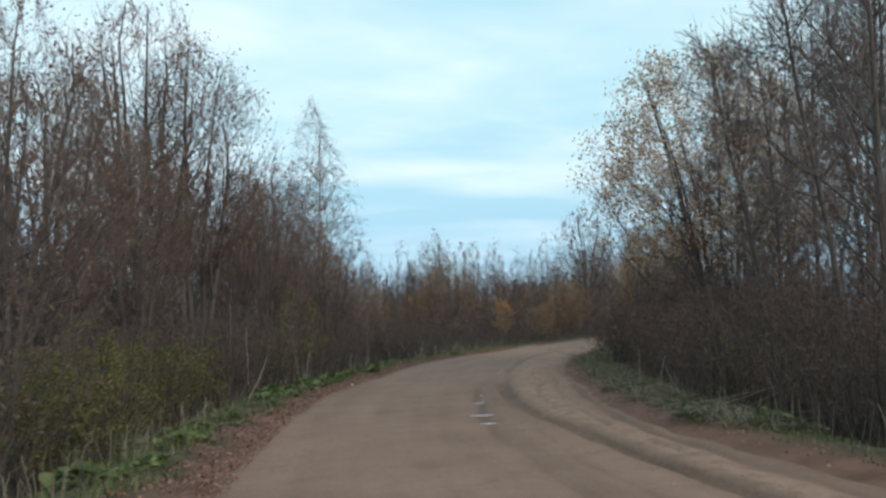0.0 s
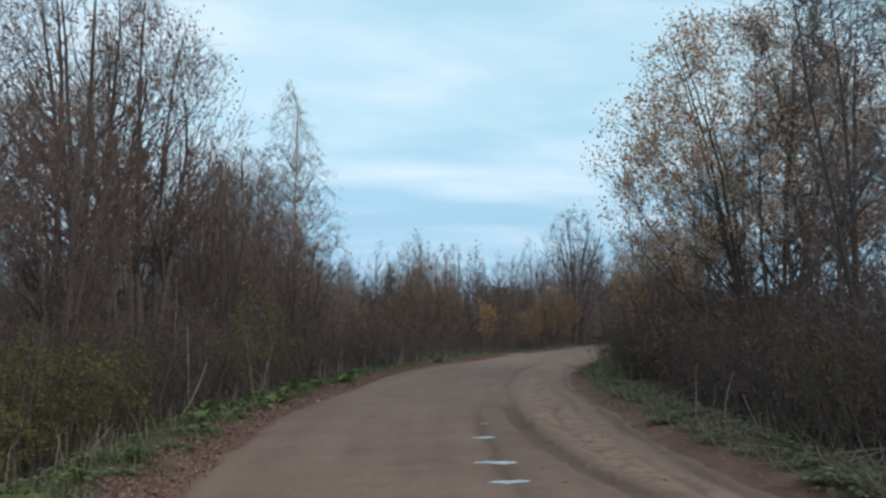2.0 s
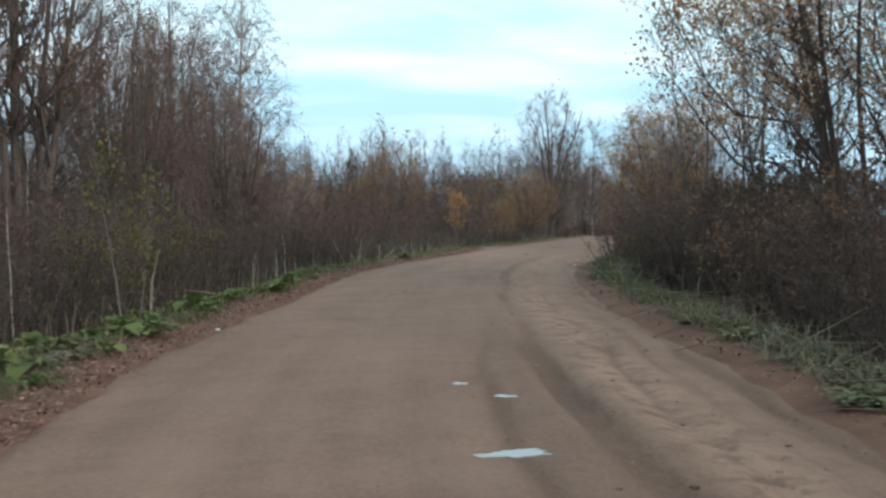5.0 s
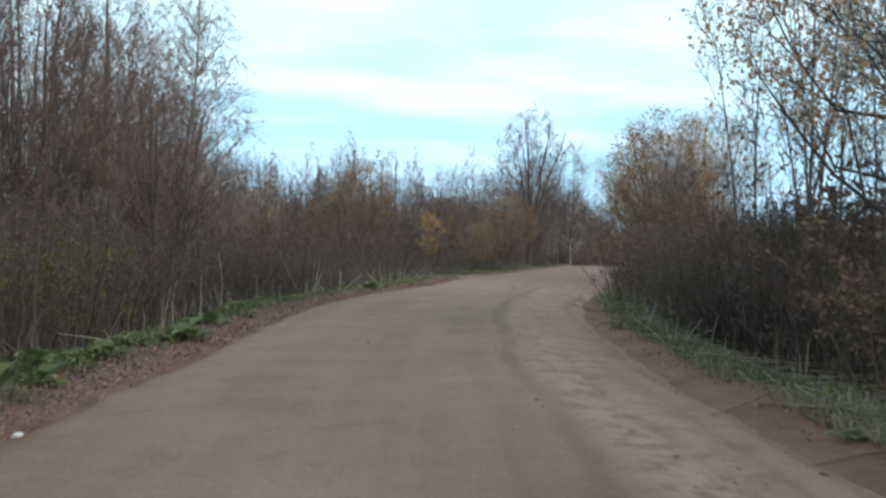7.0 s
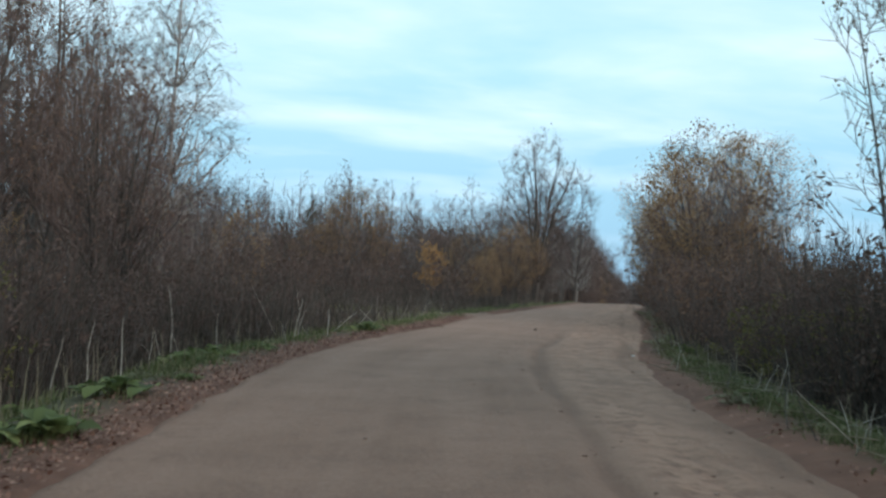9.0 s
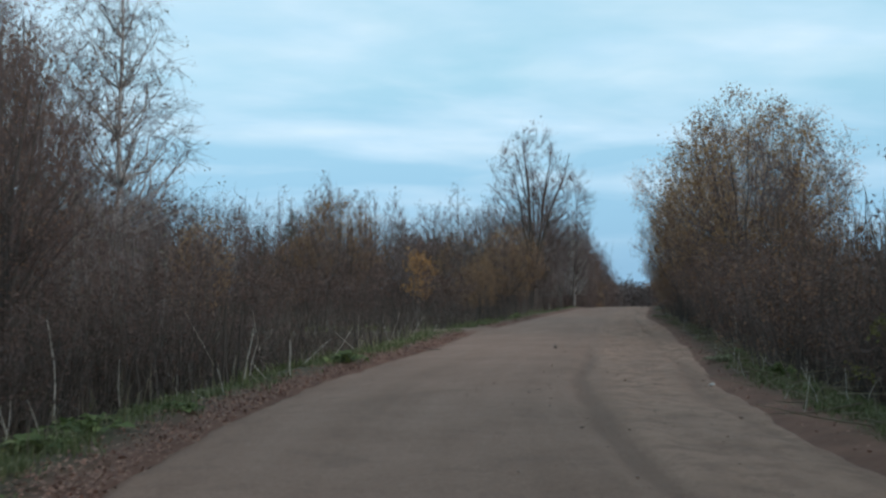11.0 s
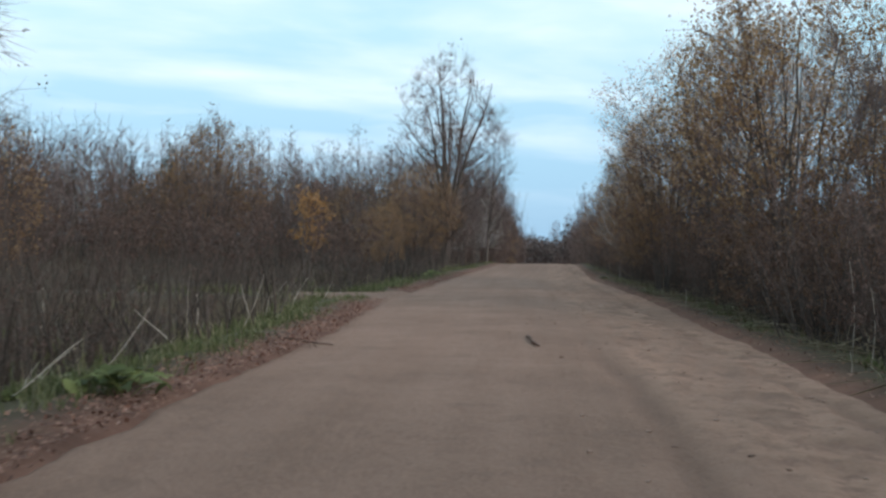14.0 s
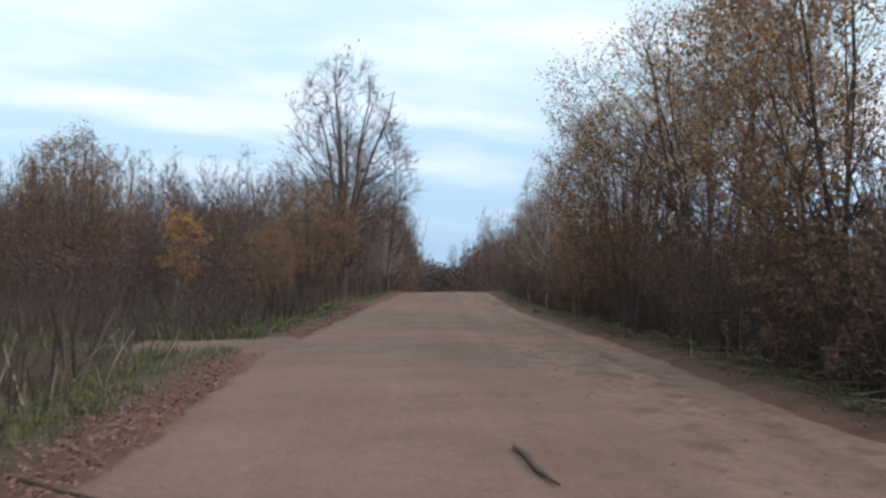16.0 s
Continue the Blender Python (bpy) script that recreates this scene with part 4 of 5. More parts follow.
low_shrub = planter(*[
    plant("shrub", "low straggling bare shrub in the clearing", "shrub", woody(s, 2.0, **{**SHRUB, "stems": 9, "leaves": 260, "splay": 0.6}),
          BARK_DARK, TWIG_DARK, LEAF_BROWN, "shrubs in the clearing", "crown of twigs with withered brown leaves") for s in (131, 132)])
n_put = 0
for row, (off, gap) in enumerate(((2.6, 1.3), (4.4, 1.8))):
    y = 6.0
    while y < 108:
        x = float(right_x(y)) + (off + g.uniform(-0.35, 0.45)) / 0.9
        if row == 0 and 33.5 < y < 39:
            x += 1.0
        if y > 48:
            x -= 0.95
        low = 0.95 if 22 < y < 36 else 1.02 if 35 < y < 56 and row == 0 else 1.25 if 59 < y < 80 and row == 1 else 1.0
        m = rooted(x, y, g.uniform(0, 360), low * g.uniform(0.82, 1.12), tall=g.uniform(0.85, 1.1))
        pick = g.uniform()
        if pick < 0.07 and y < 50:
            olive_shrub(0, m)
        elif pick < 0.11 and y > 30:
            rusty_shrub(0, m)
        else:
            brown_shrub(n_put, m)
        n_put += 1
        y += gap * g.uniform(0.8, 1.2) * (1.0 if y < 70 else 1.6)
for row, (off, gap) in enumerate(((3.3, 1.4), (5.2, 1.8))):
    y = 7.0
    while y < 57:
        x = float(left_x(y)) - (off + g.uniform(-0.4, 0.5)) / 0.9
        m = rooted(x, y, g.uniform(0, 360), g.uniform(0.8, 1.12), tall=g.uniform(0.85, 1.15))
        if g.uniform() < (0.35 if y < 22 else 0.12) or (row == 0 and 23 < y < 27):
            olive_shrub(0, m)
        else:
            brown_shrub(n_put, m)
        n_put += 1
        y += gap * g.uniform(0.8, 1.2)
for x, y, s in ((10.8, 20.4, 1.1), (14.8, 34.4, 1.0), (-2.9, 15.2, 1.0), (-3.2, 18.6, 1.1), (-3.6, 21.8, 1.2)):
    olive_shrub(0, rooted(x, y, 40 * x, s))
for x, y, s in ((15.4, 36.8, 1.4), (16.6, 38.8, 1.5), (15.2, 39.6, 1.1), (17.4, 38.0, 1.45), (18.4, 40.4, 1.5), (16.8, 41.6, 1.3), (14.9, 35.2, 1.25)):
    (olive_shrub if x > 17 else brown_shrub)(int(y), rooted(x, y, 40 * x, s))
for i in range(105):
    y = g.uniform(55, 104)
    x = float(left_x(y)) - (2.2 + 14 * g.uniform() ** 1.4)
    if (float(off_track(x, y)) < 2.6 and x > 14.5) or (y > 66 and y < 71 and float(left_x(y)) - x < 2.5):
        continue
    low_shrub(i, rooted(x, y, g.uniform(0, 360), g.uniform(0.55, 1.0)))


# ---- woods far behind, as one mass each ----
def massed(name, label, category, models, places, mats):
    """Many far plants joined, bark, twigs and leaves apart."""
    root = tagged(new(name), label, category, kind="stuff")
    for key, mat, part_name in (("trunk", mats[0], "trunks"), ("branches", mats[1], "branches"), ("leaves", mats[2], "foliage")):
        bits = []
        for i, m in enumerate(places):
            if key in models[i % len(models)]:
                v, f = models[i % len(models)][key]
                a = np.array(m)
                bits.append((v @ a[:3, :3].T + a[:3, 3], f))
        if bits:
            ob = new(part_name, mesh_of(part_name, *joined(bits), mat))
            ob.parent = root
            tagged(ob, kind="stuff")
    return root


far_models = [crowned(s, 17.5, w, low=0.22, belly=0.5, stems=2, foot=0.8, r=0.14, spread=0.3, dome=1.5, boughs=26, subs=150, per=2, twig_len=1.1, twig_r=0.018, rise=1.7, leaves=150, leaf_size=0.2, cuts=(4, 3, 2), sides=(3, 3)) for s, w in ((201, 2.2), (202, 2.8), (203, 1.8), (204, 2.5))]
places = []
for i in range(140):
    x = g.uniform(-45, 130)
    y = 195 + 0.28 * x + g.uniform(-14, 30)
    if left_x(min(y, 318)) - 6 < x < right_x(min(y, 318)) + 6:
        continue
    places.append(rooted(x, y, g.uniform(0, 360), g.uniform(0.84, 1.16)))
for i in range(26):
    places.append(rooted(g.uniform(120, 190), g.uniform(322, 350), g.uniform(0, 360), g.uniform(0.72, 1.0)))
low_models = [crowned(s, 8.5, 3.6, low=0.03, belly=0.45, stems=5, foot=1.2, r=0.07, spread=0.7, boughs=20, subs=80, per=2, twig_len=0.9, twig_r=0.02, rise=1.2, leaves=600, leaf_size=0.42, clump=0.25, cuts=(4, 3, 2), sides=(3, 3)) for s in (205, 206)]
low_places = []
for i in range(95):
    x = g.uniform(-45, 130)
    y = 186 + 0.28 * x + g.uniform(-8, 14)
    if not left_x(min(y, 318)) - 4 < x < right_x(min(y, 318)) + 4:
        low_places.append(rooted(x, y, g.uniform(0, 360), g.uniform(0.8, 1.3)))
for i in range(34):
    low_places.append(rooted(g.uniform(128, 166), g.uniform(294, 318), g.uniform(0, 360), g.uniform(1.0, 1.4)))
# mauve and grey instead of brown carry the haze of the distance
massed("far_thicket", "distant brown thicket under the bare woods", "thicket", low_models, low_places, (BARK_GREY, TWIG_HAZED, TWIG_GREY))
massed("far_woods", "distant bare autumn woods of birch and alder", "woods", far_models, places, (BARK_GREY, TWIG_HAZED, LEAF_BROWN))
belt_models = [crowned(s, 9.0, w, low=0.05, belly=0.5, stems=5, foot=1.0, r=0.06, spread=0.6, dome=1.6, boughs=24, subs=170, per=1, twig_len=0.75, twig_r=0.013, rise=1.6, leaves=240, leaf_size=0.14, clump=0.2, leaf_to=0.8, cuts=(4, 3, 2), sides=(3, 3)) for s, w in ((211, 2.2), (212, 1.7), (213, 2.6), (214, 1.9))]
places = []
for i in range(190):
    x = g.uniform(-45, 52)
    y = 112 + 0.4 * max(x, -20) + 55 * g.uniform() ** 1.5
    if x > left_x(min(y, 318)) - 5:
        continue
    places.append(rooted(x, y, g.uniform(0, 360), g.uniform(0.85, 1.22)))
for y in np.arange(134, 310, 6.0):
    for side in (0, 1):
        for k in range(2):
            x = float(right_x(y) + g.uniform(3, 6) + 5 * k) if side else float(left_x(y) - g.uniform(2, 4) - 4 * k)
            places.append(rooted(x, float(y), g.uniform(0, 360), g.uniform(0.9, 1.3)))
for y in np.arange(134, 205, 2.6):
    places.append(rooted(float(left_x(y) - g.uniform(2.2, 6.5)), float(y), g.uniform(0, 360), g.uniform(1.15, 1.45)))
for i in range(28):
    places.append(rooted(g.uniform(128, 185), g.uniform(318, 340), g.uniform(0, 360), g.uniform(1.0, 1.5)))
for i in range(20):
    x = g.uniform(-45, 45)
    places.append(rooted(x, 150 + 0.35 * x + g.uniform(0, 25), g.uniform(0, 360), g.uniform(0.9, 1.4)))
massed("thicket_belt", "dense brown thicket of young trees behind the clearing", "thicket", belt_models, places, (BARK_DARK, TWIG_RED, LEAF_BROWN))
back_models = [woody(s, 4.2, leaves=240, **{**SHRUB, "stems": 10, "leaf_size": 0.26, "twig_r": 0.010}) for s in (221, 222)]
places = []
for y in np.arange(4, 108, 2.4):
    places.append(rooted(float(right_x(y) + g.uniform(7.0, 9.0)), float(y), g.uniform(0, 360), g.uniform(0.7, 0.95) * (0.95 if 60 < y < 82 else 1.0)))
    if 60 < y < 82:
        places.append(rooted(float(right_x(y) + g.uniform(4.5, 6.5)), float(y + 1), g.uniform(0, 360), g.uniform(0.85, 1.0)))
    if y < 60:
        places.append(rooted(float(left_x(y) - g.uniform(8.0, 10.5)), float(y), g.uniform(0, 360), g.uniform(0.55, 0.78)))
for x, y, s in ((17.2, 37.2, 0.85), (18.3, 38.6, 0.92), (19.3, 40.2, 0.95), (20.6, 42.2, 0.95), (19.8, 37.6, 0.95), (21.5, 40.0, 1.0), (22.0, 44.0, 0.95)):
    places.append(rooted(x, y, 70 * x, s))
for i in range(75):
    y = g.uniform(82, 108)
    places.append(rooted(float(left_x(y)) - g.uniform(5, 45), y, g.uniform(0, 360), g.uniform(0.55, 0.95)))
massed("undergrowth", "dark tangled undergrowth behind the roadside shrubs", "undergrowth", back_models, places, (BARK_DARK, TWIG_BROWN, LEAF_BROWN))


# ---- thin upright stems that fill the thickets ----
def stem_mass(name, label, x, y, tall, thick, mat):
    n = len(x)
    foot = np.stack([x, y, ground_z(x, y) - 0.05], 1)
    line, rad = grown(foot, g.normal(size=(n, 3)) * 0.16 + [0, 0, 1], tall * g.uniform(0.3, 1.1, n), thick * g.uniform(0.5, 1.4, n), 3, g, wander=0.10)
    tagged(new(name, mesh_of(name, *tubes(line, rad, 3), mat)), label, "brush", kind="stuff")


n = 8500
y = 4 + 106 * g.uniform(0, 1, n) ** 1.1
stem_mass("thicket_stems", "dense thin brown stems of the roadside thicket", right_x(y) + g.uniform(2.6, 9.5, n), y, np.interp(y, [34, 37, 43, 47, 58, 75, 100], [3.5, 3.2, 3.3, 3.7, 4.3, 4.3, 3.6]), 0.013 + y * 0.00013, TWIG_DARK)
n = 4400
y = 4 + 58 * g.uniform(0, 1, n)
stem_mass("thicket_stems", "dense thin brown stems of the roadside thicket", left_x(y) - g.uniform(2.8, 12, n), y, 2.7, 0.013 + y * 0.0001, TWIG_DARK)
n = 2600
x = g.uniform(-32, 36, n)
y = 96 + 0.42 * np.maximum(x, -15) + 45 * g.uniform(0, 1, n) ** 1.4
ok = x < left_x(y) - 3.5
stem_mass("thicket_stems", "dense thin brown stems of the thicket behind the clearing", x[ok], y[ok], 4.6 + 0.04 * (y[ok] - 96), np.full(ok.sum(), 0.030), TWIG_DARK)


# ---- verge: grass, weeds, dry stalks, fallen leaves ----
def verge_spots(n, side, y0, y1, d0, d1, g, near=1.6):
    y = y0 + (y1 - y0) * g.uniform(0, 1, n) ** near
    d = g.uniform(d0, d1, n)
    x = np.where(side > 0, right_x(y) + d / 0.9, left_x(y) - d / 0.9)
    return x, y


def blades(x, y, tall, width, g, bend=0.5):
    open_way = ((off_track(x, y) > 1.4) | (x < 16.6)) & ~((y > 67) & (y < 72) & (off_road(x, y)[0] < 1.5) & (tall > 0.3))
    x, y = x[open_way], y[open_way]
    n = len(x)
    z = ground_z(x, y) - 0.02
    az = g.uniform(0, 2 * np.pi, n)
    d = np.stack([np.cos(az), np.sin(az), 0 * az], 1)
    e = np.stack([-np.sin(az), np.cos(az), 0 * az], 1) * width
    h = tall * g.uniform(0.5, 1.3, n)
    p0 = np.stack([x, y, z], 1)
    lean = g.uniform(0.1, bend, n)
    p1 = p0 + d * (h * lean * 0.4)[:, None] + np.array([0, 0, 1]) * (h * 0.65)[:, None]
    p2 = p0 + d * (h * lean)[:, None] + np.array([0, 0, 1]) * (h * (1.0 - 0.35 * lean))[:, None]
    v = np.stack([p0 - e, p0 + e, p1 + e * 0.8, p1 - e * 0.8, p2 + e * 0.15, p2 - e * 0.15], 1).reshape(-1, 3)
    b = np.arange(n)[:, None] * 6
    f = np.stack([b + [0, 1, 2, 3], b + [3, 2, 4, 5]], 1).reshape(-1, 4)
    return v, f


bits = []
for side in (1, -1):
    cx, cy = verge_spots(1900, side, 4, 112, 0.45 if side > 0 else 0.38, 1.9, g)
    ok = lumps(cx, cy, 0.8, 6.0) + g.uniform(-0.35, 0.35, 1900) > (np.interp(cy, [48, 56], [-0.15, 0.35]) if side > 0 else np.interp(cy, [17, 24, 50, 58], [0.22, 0.2, 0.22, 0.1]))
    cx, cy = cx[ok], cy[ok]
    x, y = np.repeat(cx, 15) + g.normal(0, 0.10, 15 * len(cx)), np.repeat(cy, 15) + g.normal(0, 0.13, 15 * len(cx))
    bits.append(blades(x, y, 0.085 if side > 0 else 0.15, 0.007, g, 1.4))
cy = np.concatenate([g.uniform(25, 56, 1500), g.uniform(56, 80, 400)])
cx = right_x(cy) + g.uniform(0.55, 1.7, 1900) / 0.9
ok = lumps(cx, cy, 0.9, 4.0) + g.uniform(-0.4, 0.4, 1900) > np.interp(cy, [48, 56], [-0.3, 0.3])
cx, cy = cx[ok], cy[ok]
x, y = np.repeat(cx, 15) + g.normal(0, 0.10, 15 * len(cx)), np.repeat(cy, 15) + g.normal(0, 0.13, 15 * len(cx))
bits.append(blades(x, y, 0.14, 0.008, g, 1.3))
cx, cy = verge_spots(1900, -1, 8, 80, 0.65, 2.4, g, 1.1)
ok = lumps(cx, cy, 1.3, 1.0) + g.uniform(-0.3, 0.3, 1900) > np.interp(cy, [17, 24, 50, 58], [0.22, 0.18, 0.2, 0.1])
cx, cy = cx[ok], cy[ok]
x, y = np.repeat(cx, 15) + g.normal(0, 0.11, 15 * len(cx)), np.repeat(cy, 15) + g.normal(0, 0.14, 15 * len(cx))
bits.append(blades(x, y, 0.20, 0.009, g, 1.3))
tagged(new("grass", mesh_of("grass", *joined(bits), GRASS)), "short green and yellowing grass along the verges", "grass", kind="stuff")
bits = []
for side in (1, -1):
    x, y = verge_spots(1000, side, 5, 110, 0.9, 3.0, g)
    bits.append(blades(x, y, 0.62, 0.006, g, 0.9))
y = g.uniform(13, 34, 3000)
x = right_x(y) + g.uniform(0.4, 1.8, 3000)
ok = lumps(x, y, 0.7, 8.0) > 0.05
bits.append(blades(x[ok], y[ok], 0.26, 0.009, g, 2.8))
n = 700
hy = np.concatenate([g.uniform(13, 34, 300), g.uniform(34, 54, 120), g.uniform(54, 80, 280)])
hx = right_x(hy) + g.uniform(0.35, 1.7, n)
hay, hay_r = grown(np.stack([hx, hy, ground_z(hx, hy) + g.uniform(0.03, 0.16, n)], 1), g.normal(size=(n, 3)) * [1, 1, 0.16], g.uniform(0.4, 1.3, n), g.uniform(0.006, 0.014, n), 3, g, wander=0.06)
bits.append(tubes(hay, hay_r, 3))
tagged(new("dry_stalks", mesh_of("dry_stalks", *joined(bits), STRAW)), "dry pale stalks of last summer's weeds", "dry stalks", kind="stuff")
n = 5200
sy = g.uniform(50, 106, n)
sx = left_x(sy) - 1.7 - 15 * g.uniform(0, 1, n) ** 1.3
sy[3400:] = g.uniform(8, 60, n - 3400)
sx[3400:4300] = right_x(sy[3400:4300]) + g.uniform(2.0, 4.5, 900)
sx[4300:] = left_x(sy[4300:]) - g.uniform(2.2, 5.5, n - 4300)
ok = ((off_track(sx, sy) > 1.6) | (sx < 16.4)) & ~((sy > 67) & (sy < 71) & (left_x(sy) - sx < 1.8) & (sx < left_x(sy)))
sx, sy = sx[ok], sy[ok]
n = len(sx)
foot = np.stack([sx, sy, ground_z(sx, sy) - 0.05], 1)
line, rad = grown(foot, g.normal(size=(n, 3)) * 0.34 + [0, 0, 1], g.uniform(0.5, 2.1, n), g.uniform(0.005, 0.016, n), 4, g, wander=0.20)
tagged(new("brush_stems", mesh_of("brush_stems", *tubes(line, rad, 3), TWIG_DARK)), "thin bare tangled stems of brush and dead weeds", "brush", kind="stuff")
sy = g.uniform(50, 92, 420)
sx = left_x(sy) - 1.5 - 9 * g.uniform(0, 1, 420) ** 1.3
ok = (off_track(sx, sy) > 1.8) & ~((sy > 66) & (sy < 71) & (left_x(sy) - sx < 2.2))
sx, sy = sx[ok], sy[ok]
line, rad = grown(np.stack([sx, sy, ground_z(sx, sy) - 0.05], 1), g.normal(size=(len(sx), 3)) * 0.16 + [0, 0, 1], g.uniform(0.5, 1.6, len(sx)), g.uniform(0.012, 0.03, len(sx)), 4, g, wander=0.10, tip=0.6)
tagged(new("dead_stalks", mesh_of("dead_stalks", *tubes(line, rad, 5), TWIG_DARK)), "stout dark dead stems standing in the overgrown clearing", "dead stems", kind="stuff")
cy = g.uniform(52, 98, 1500)
cx = left_x(cy) - 1.6 - 6.5 * g.uniform(0, 1, 1500) ** 1.6
ok = lumps(cx, cy, 1.6, 5.0) + g.uniform(-0.3, 0.3, 1500) > 0.0
cx, cy = np.repeat(cx[ok], 12), np.repeat(cy[ok], 12)
x, y = cx + g.normal(0, 0.16, len(cx)), cy + g.normal(0, 0.18, len(cx))
tagged(new("tall_grass", mesh_of("tall_grass", *blades(x, y, 0.34, 0.009, g, 1.0), GRASS)), "tufts of tall green and fading grass in the clearing", "grass", kind="stuff")
lx, ly = verge_spots(24000, -1, 4, 90, -0.2, 0.8, g, 1.2)
keep = lumps(lx, ly, 0.9, 2.0) + g.uniform(-0.7, 0.7, len(lx)) > -0.35
qx, qy = verge_spots(4200, 1, 6, 95, -0.05, 0.9, g, 1.0)
dy = np.concatenate([g.uniform(36, 68, 5200), g.uniform(9, 36, 3200)])
dx = left_x(dy) + 0.05 - np.abs(g.normal(0, np.where(dy < 36, 0.6, 0.33)))
lx, ly = np.concatenate([lx[keep], qx, dx]), np.concatenate([ly[keep], qy, dy])
ok = off_track(lx, ly) > 1.6 + 0.8 * (lx > 18.0)
lx, ly = lx[ok], ly[ok]
dd, _ = off_road(lx, ly)
lz = np.where(dd < 0.1, 0.055, ground_z(lx, ly) + 0.03)
lv, lf = flakes(np.stack([lx, ly, lz], 1), 0.047, g, 0.66)
tagged(new("fallen_leaves", mesh_of("fallen_leaves", lv, lf, LITTER)), "brown fallen leaves drifted along the road's edge", "fallen leaves", kind="stuff")


def weed(seed, spread, n, size=0.17):
    """A clump of broad green leaves on short stalks."""
    q = np.random.default_rng(seed)
    az, out = q.uniform(0, 2 * np.pi, n), q.uniform(0.05, 1, n) * spread
    tips = np.stack([np.cos(az) * out, np.sin(az) * out, 0.10 + 0.22 * q.uniform(0.2, 1, n) * (1.2 - out / spread)], 1)
    foot = tips * [0.25, 0.25, 0] - [0, 0, 0.05]
    mid = (foot + tips) / 2 + [0, 0, 0.05]
    stalk = tubes(np.stack([foot, mid, tips], 1), np.full((n, 3), 0.004), 3)
    return stalk, broad_leaves(tips, size, q)


def weed_plant(seed, spread, n, size):
    stalk, leaf = weed(seed, spread, n, size)
    root = tagged(new("green_weed"), "clump of broad-leaved green weeds on the verge", "weed", "weeds on the verge")
    for nm, part_mesh in (("stalk", stalk), ("foliage", leaf)):
        ob = tagged(new(nm, mesh_of(nm, *part_mesh, HERB)), kind="stuff")
        ob.parent = root
    return root


green_weed = planter(*[weed_plant(s, r, n, size) for s, r, n, size in ((301, 0.42, 46, 0.17), (302, 0.50, 34, 0.23), (303, 0.38, 60, 0.12), (304, 0.46, 26, 0.27))])
for i in range(150):
    y = g.uniform(25, 41) if i < 64 else g.uniform(12, 56) if i < 140 else g.uniform(52, 90)
    side = -1 if i % 6 or i < 64 else 1
    x = float(left_x(y)) - 0.45 - 3.2 * g.uniform() ** 1.3 if side < 0 else float(right_x(y)) + g.uniform(0.8, 1.9)
    if off_track(x, y) > 2.0:
        green_weed(i, rooted(x, y, g.uniform(0, 360), g.uniform(0.4, 1.1), sink=0.0, tall=g.uniform(0.6, 1.1)))


def pale_plant(seed):
    stalk, leaf = weed(seed, 0.42, 60, 0.11)
    root = tagged(new("withered_weed"), "withered grey-green weed clump flattened on the verge", "weed", "withered weeds on the verge")
    for nm, part_mesh in (("stalk", stalk), ("foliage", leaf)):
        ob = tagged(new(nm, mesh_of(nm, *part_mesh, LEAF_FADED)), kind="stuff")
        ob.parent = root
    return root


withered_weed = planter(*[pale_plant(s) for s in (311, 312)])
for i in range(120):
    y = g.uniform(13, 28) if i < 85 else g.uniform(36, 85)
    side = i % 5 < 3
    x = float(right_x(y)) + g.uniform(0.3, 1.5) if side else float(left_x(y)) - g.uniform(0.6, 3.2)
    withered_weed(i, rooted(x, y, g.uniform(0, 360), g.uniform(0.6, 1.15), sink=0.0, tall=0.7))


# ---- dead branches and cut stubs ----
def stick(seed, length, r, forks=2):
    q = np.random.default_rng(seed)
    line, rad = grown(np.zeros((1, 3)), np.array([[0.0, 0.0, 1.0]]), np.array([length]), [r], 8, q, wander=0.07, tip=0.35)
    v = [tubes(line, rad, 6)]
    if forks:
        p, d, rr, _ = along(line, rad, forks, q, 0.35, 0.85)
        l2, r2 = grown(p, aside(d, 0.7, q), length * q.uniform(0.2, 0.45, forks), rr * 0.6, 5, q, wander=0.1, tip=0.3)
        v.append(tubes(l2, r2, 5))
    return joined(v)


def stick_thing(seed, length, r, forks, name, label, group, mat=None):
    ob = new(name, mesh_of(name, *stick(seed, length, r, forks), mat or DEADWOOD))
    return tagged(ob, label, "branch", group)


dead_branch = planter(*[stick_thing(s, 2.0, 0.018, f, "dead_branch", "pale broken dead branch leaning among the shrubs", "dead branches") for s, f in ((401, 2), (402, 1), (403, 3))])
stub = planter(*[stick_thing(s, 0.8, 0.013, f, "cut_stub", label, "cut stubs", mat) for s, f, label, mat in ((411, 0, "pale upright stub of a cut sapling", DEADWOOD), (412, 1, "grey forked stub of a cut sapling", BARK_GREY), (413, 0, "dark upright stub of a cut sapling", BARK_DARK))])
for i in range(46):
    side = -1 if i % 5 < 3 else 1
    y = g.uniform(14, 75)
    x = float(left_x(y)) - g.uniform(1.7, 3.6) if side < 0 else float(right_x(y)) + g.uniform(1.1, 2.6)
    tilt = g.choice([g.uniform(-25, 25), g.uniform(50, 82)])
    m = pose(x, y, float(ground_z(np.array([x]), np.array([y]))[0]) - 0.04, 0, 0, g.uniform(0, 360)) @ pose(0, 0, 0, tilt, 0, 0) @ Matrix.Scale(g.uniform(0.35, 0.85), 4)
    dead_branch(i, m)
straight_pole = planter(*[stick_thing(s, 2.0, 0.020, 0, "dead_branch", "long pale dead pole leaning in the brush", "dead branches") for s in (404, 405)], exact=True)


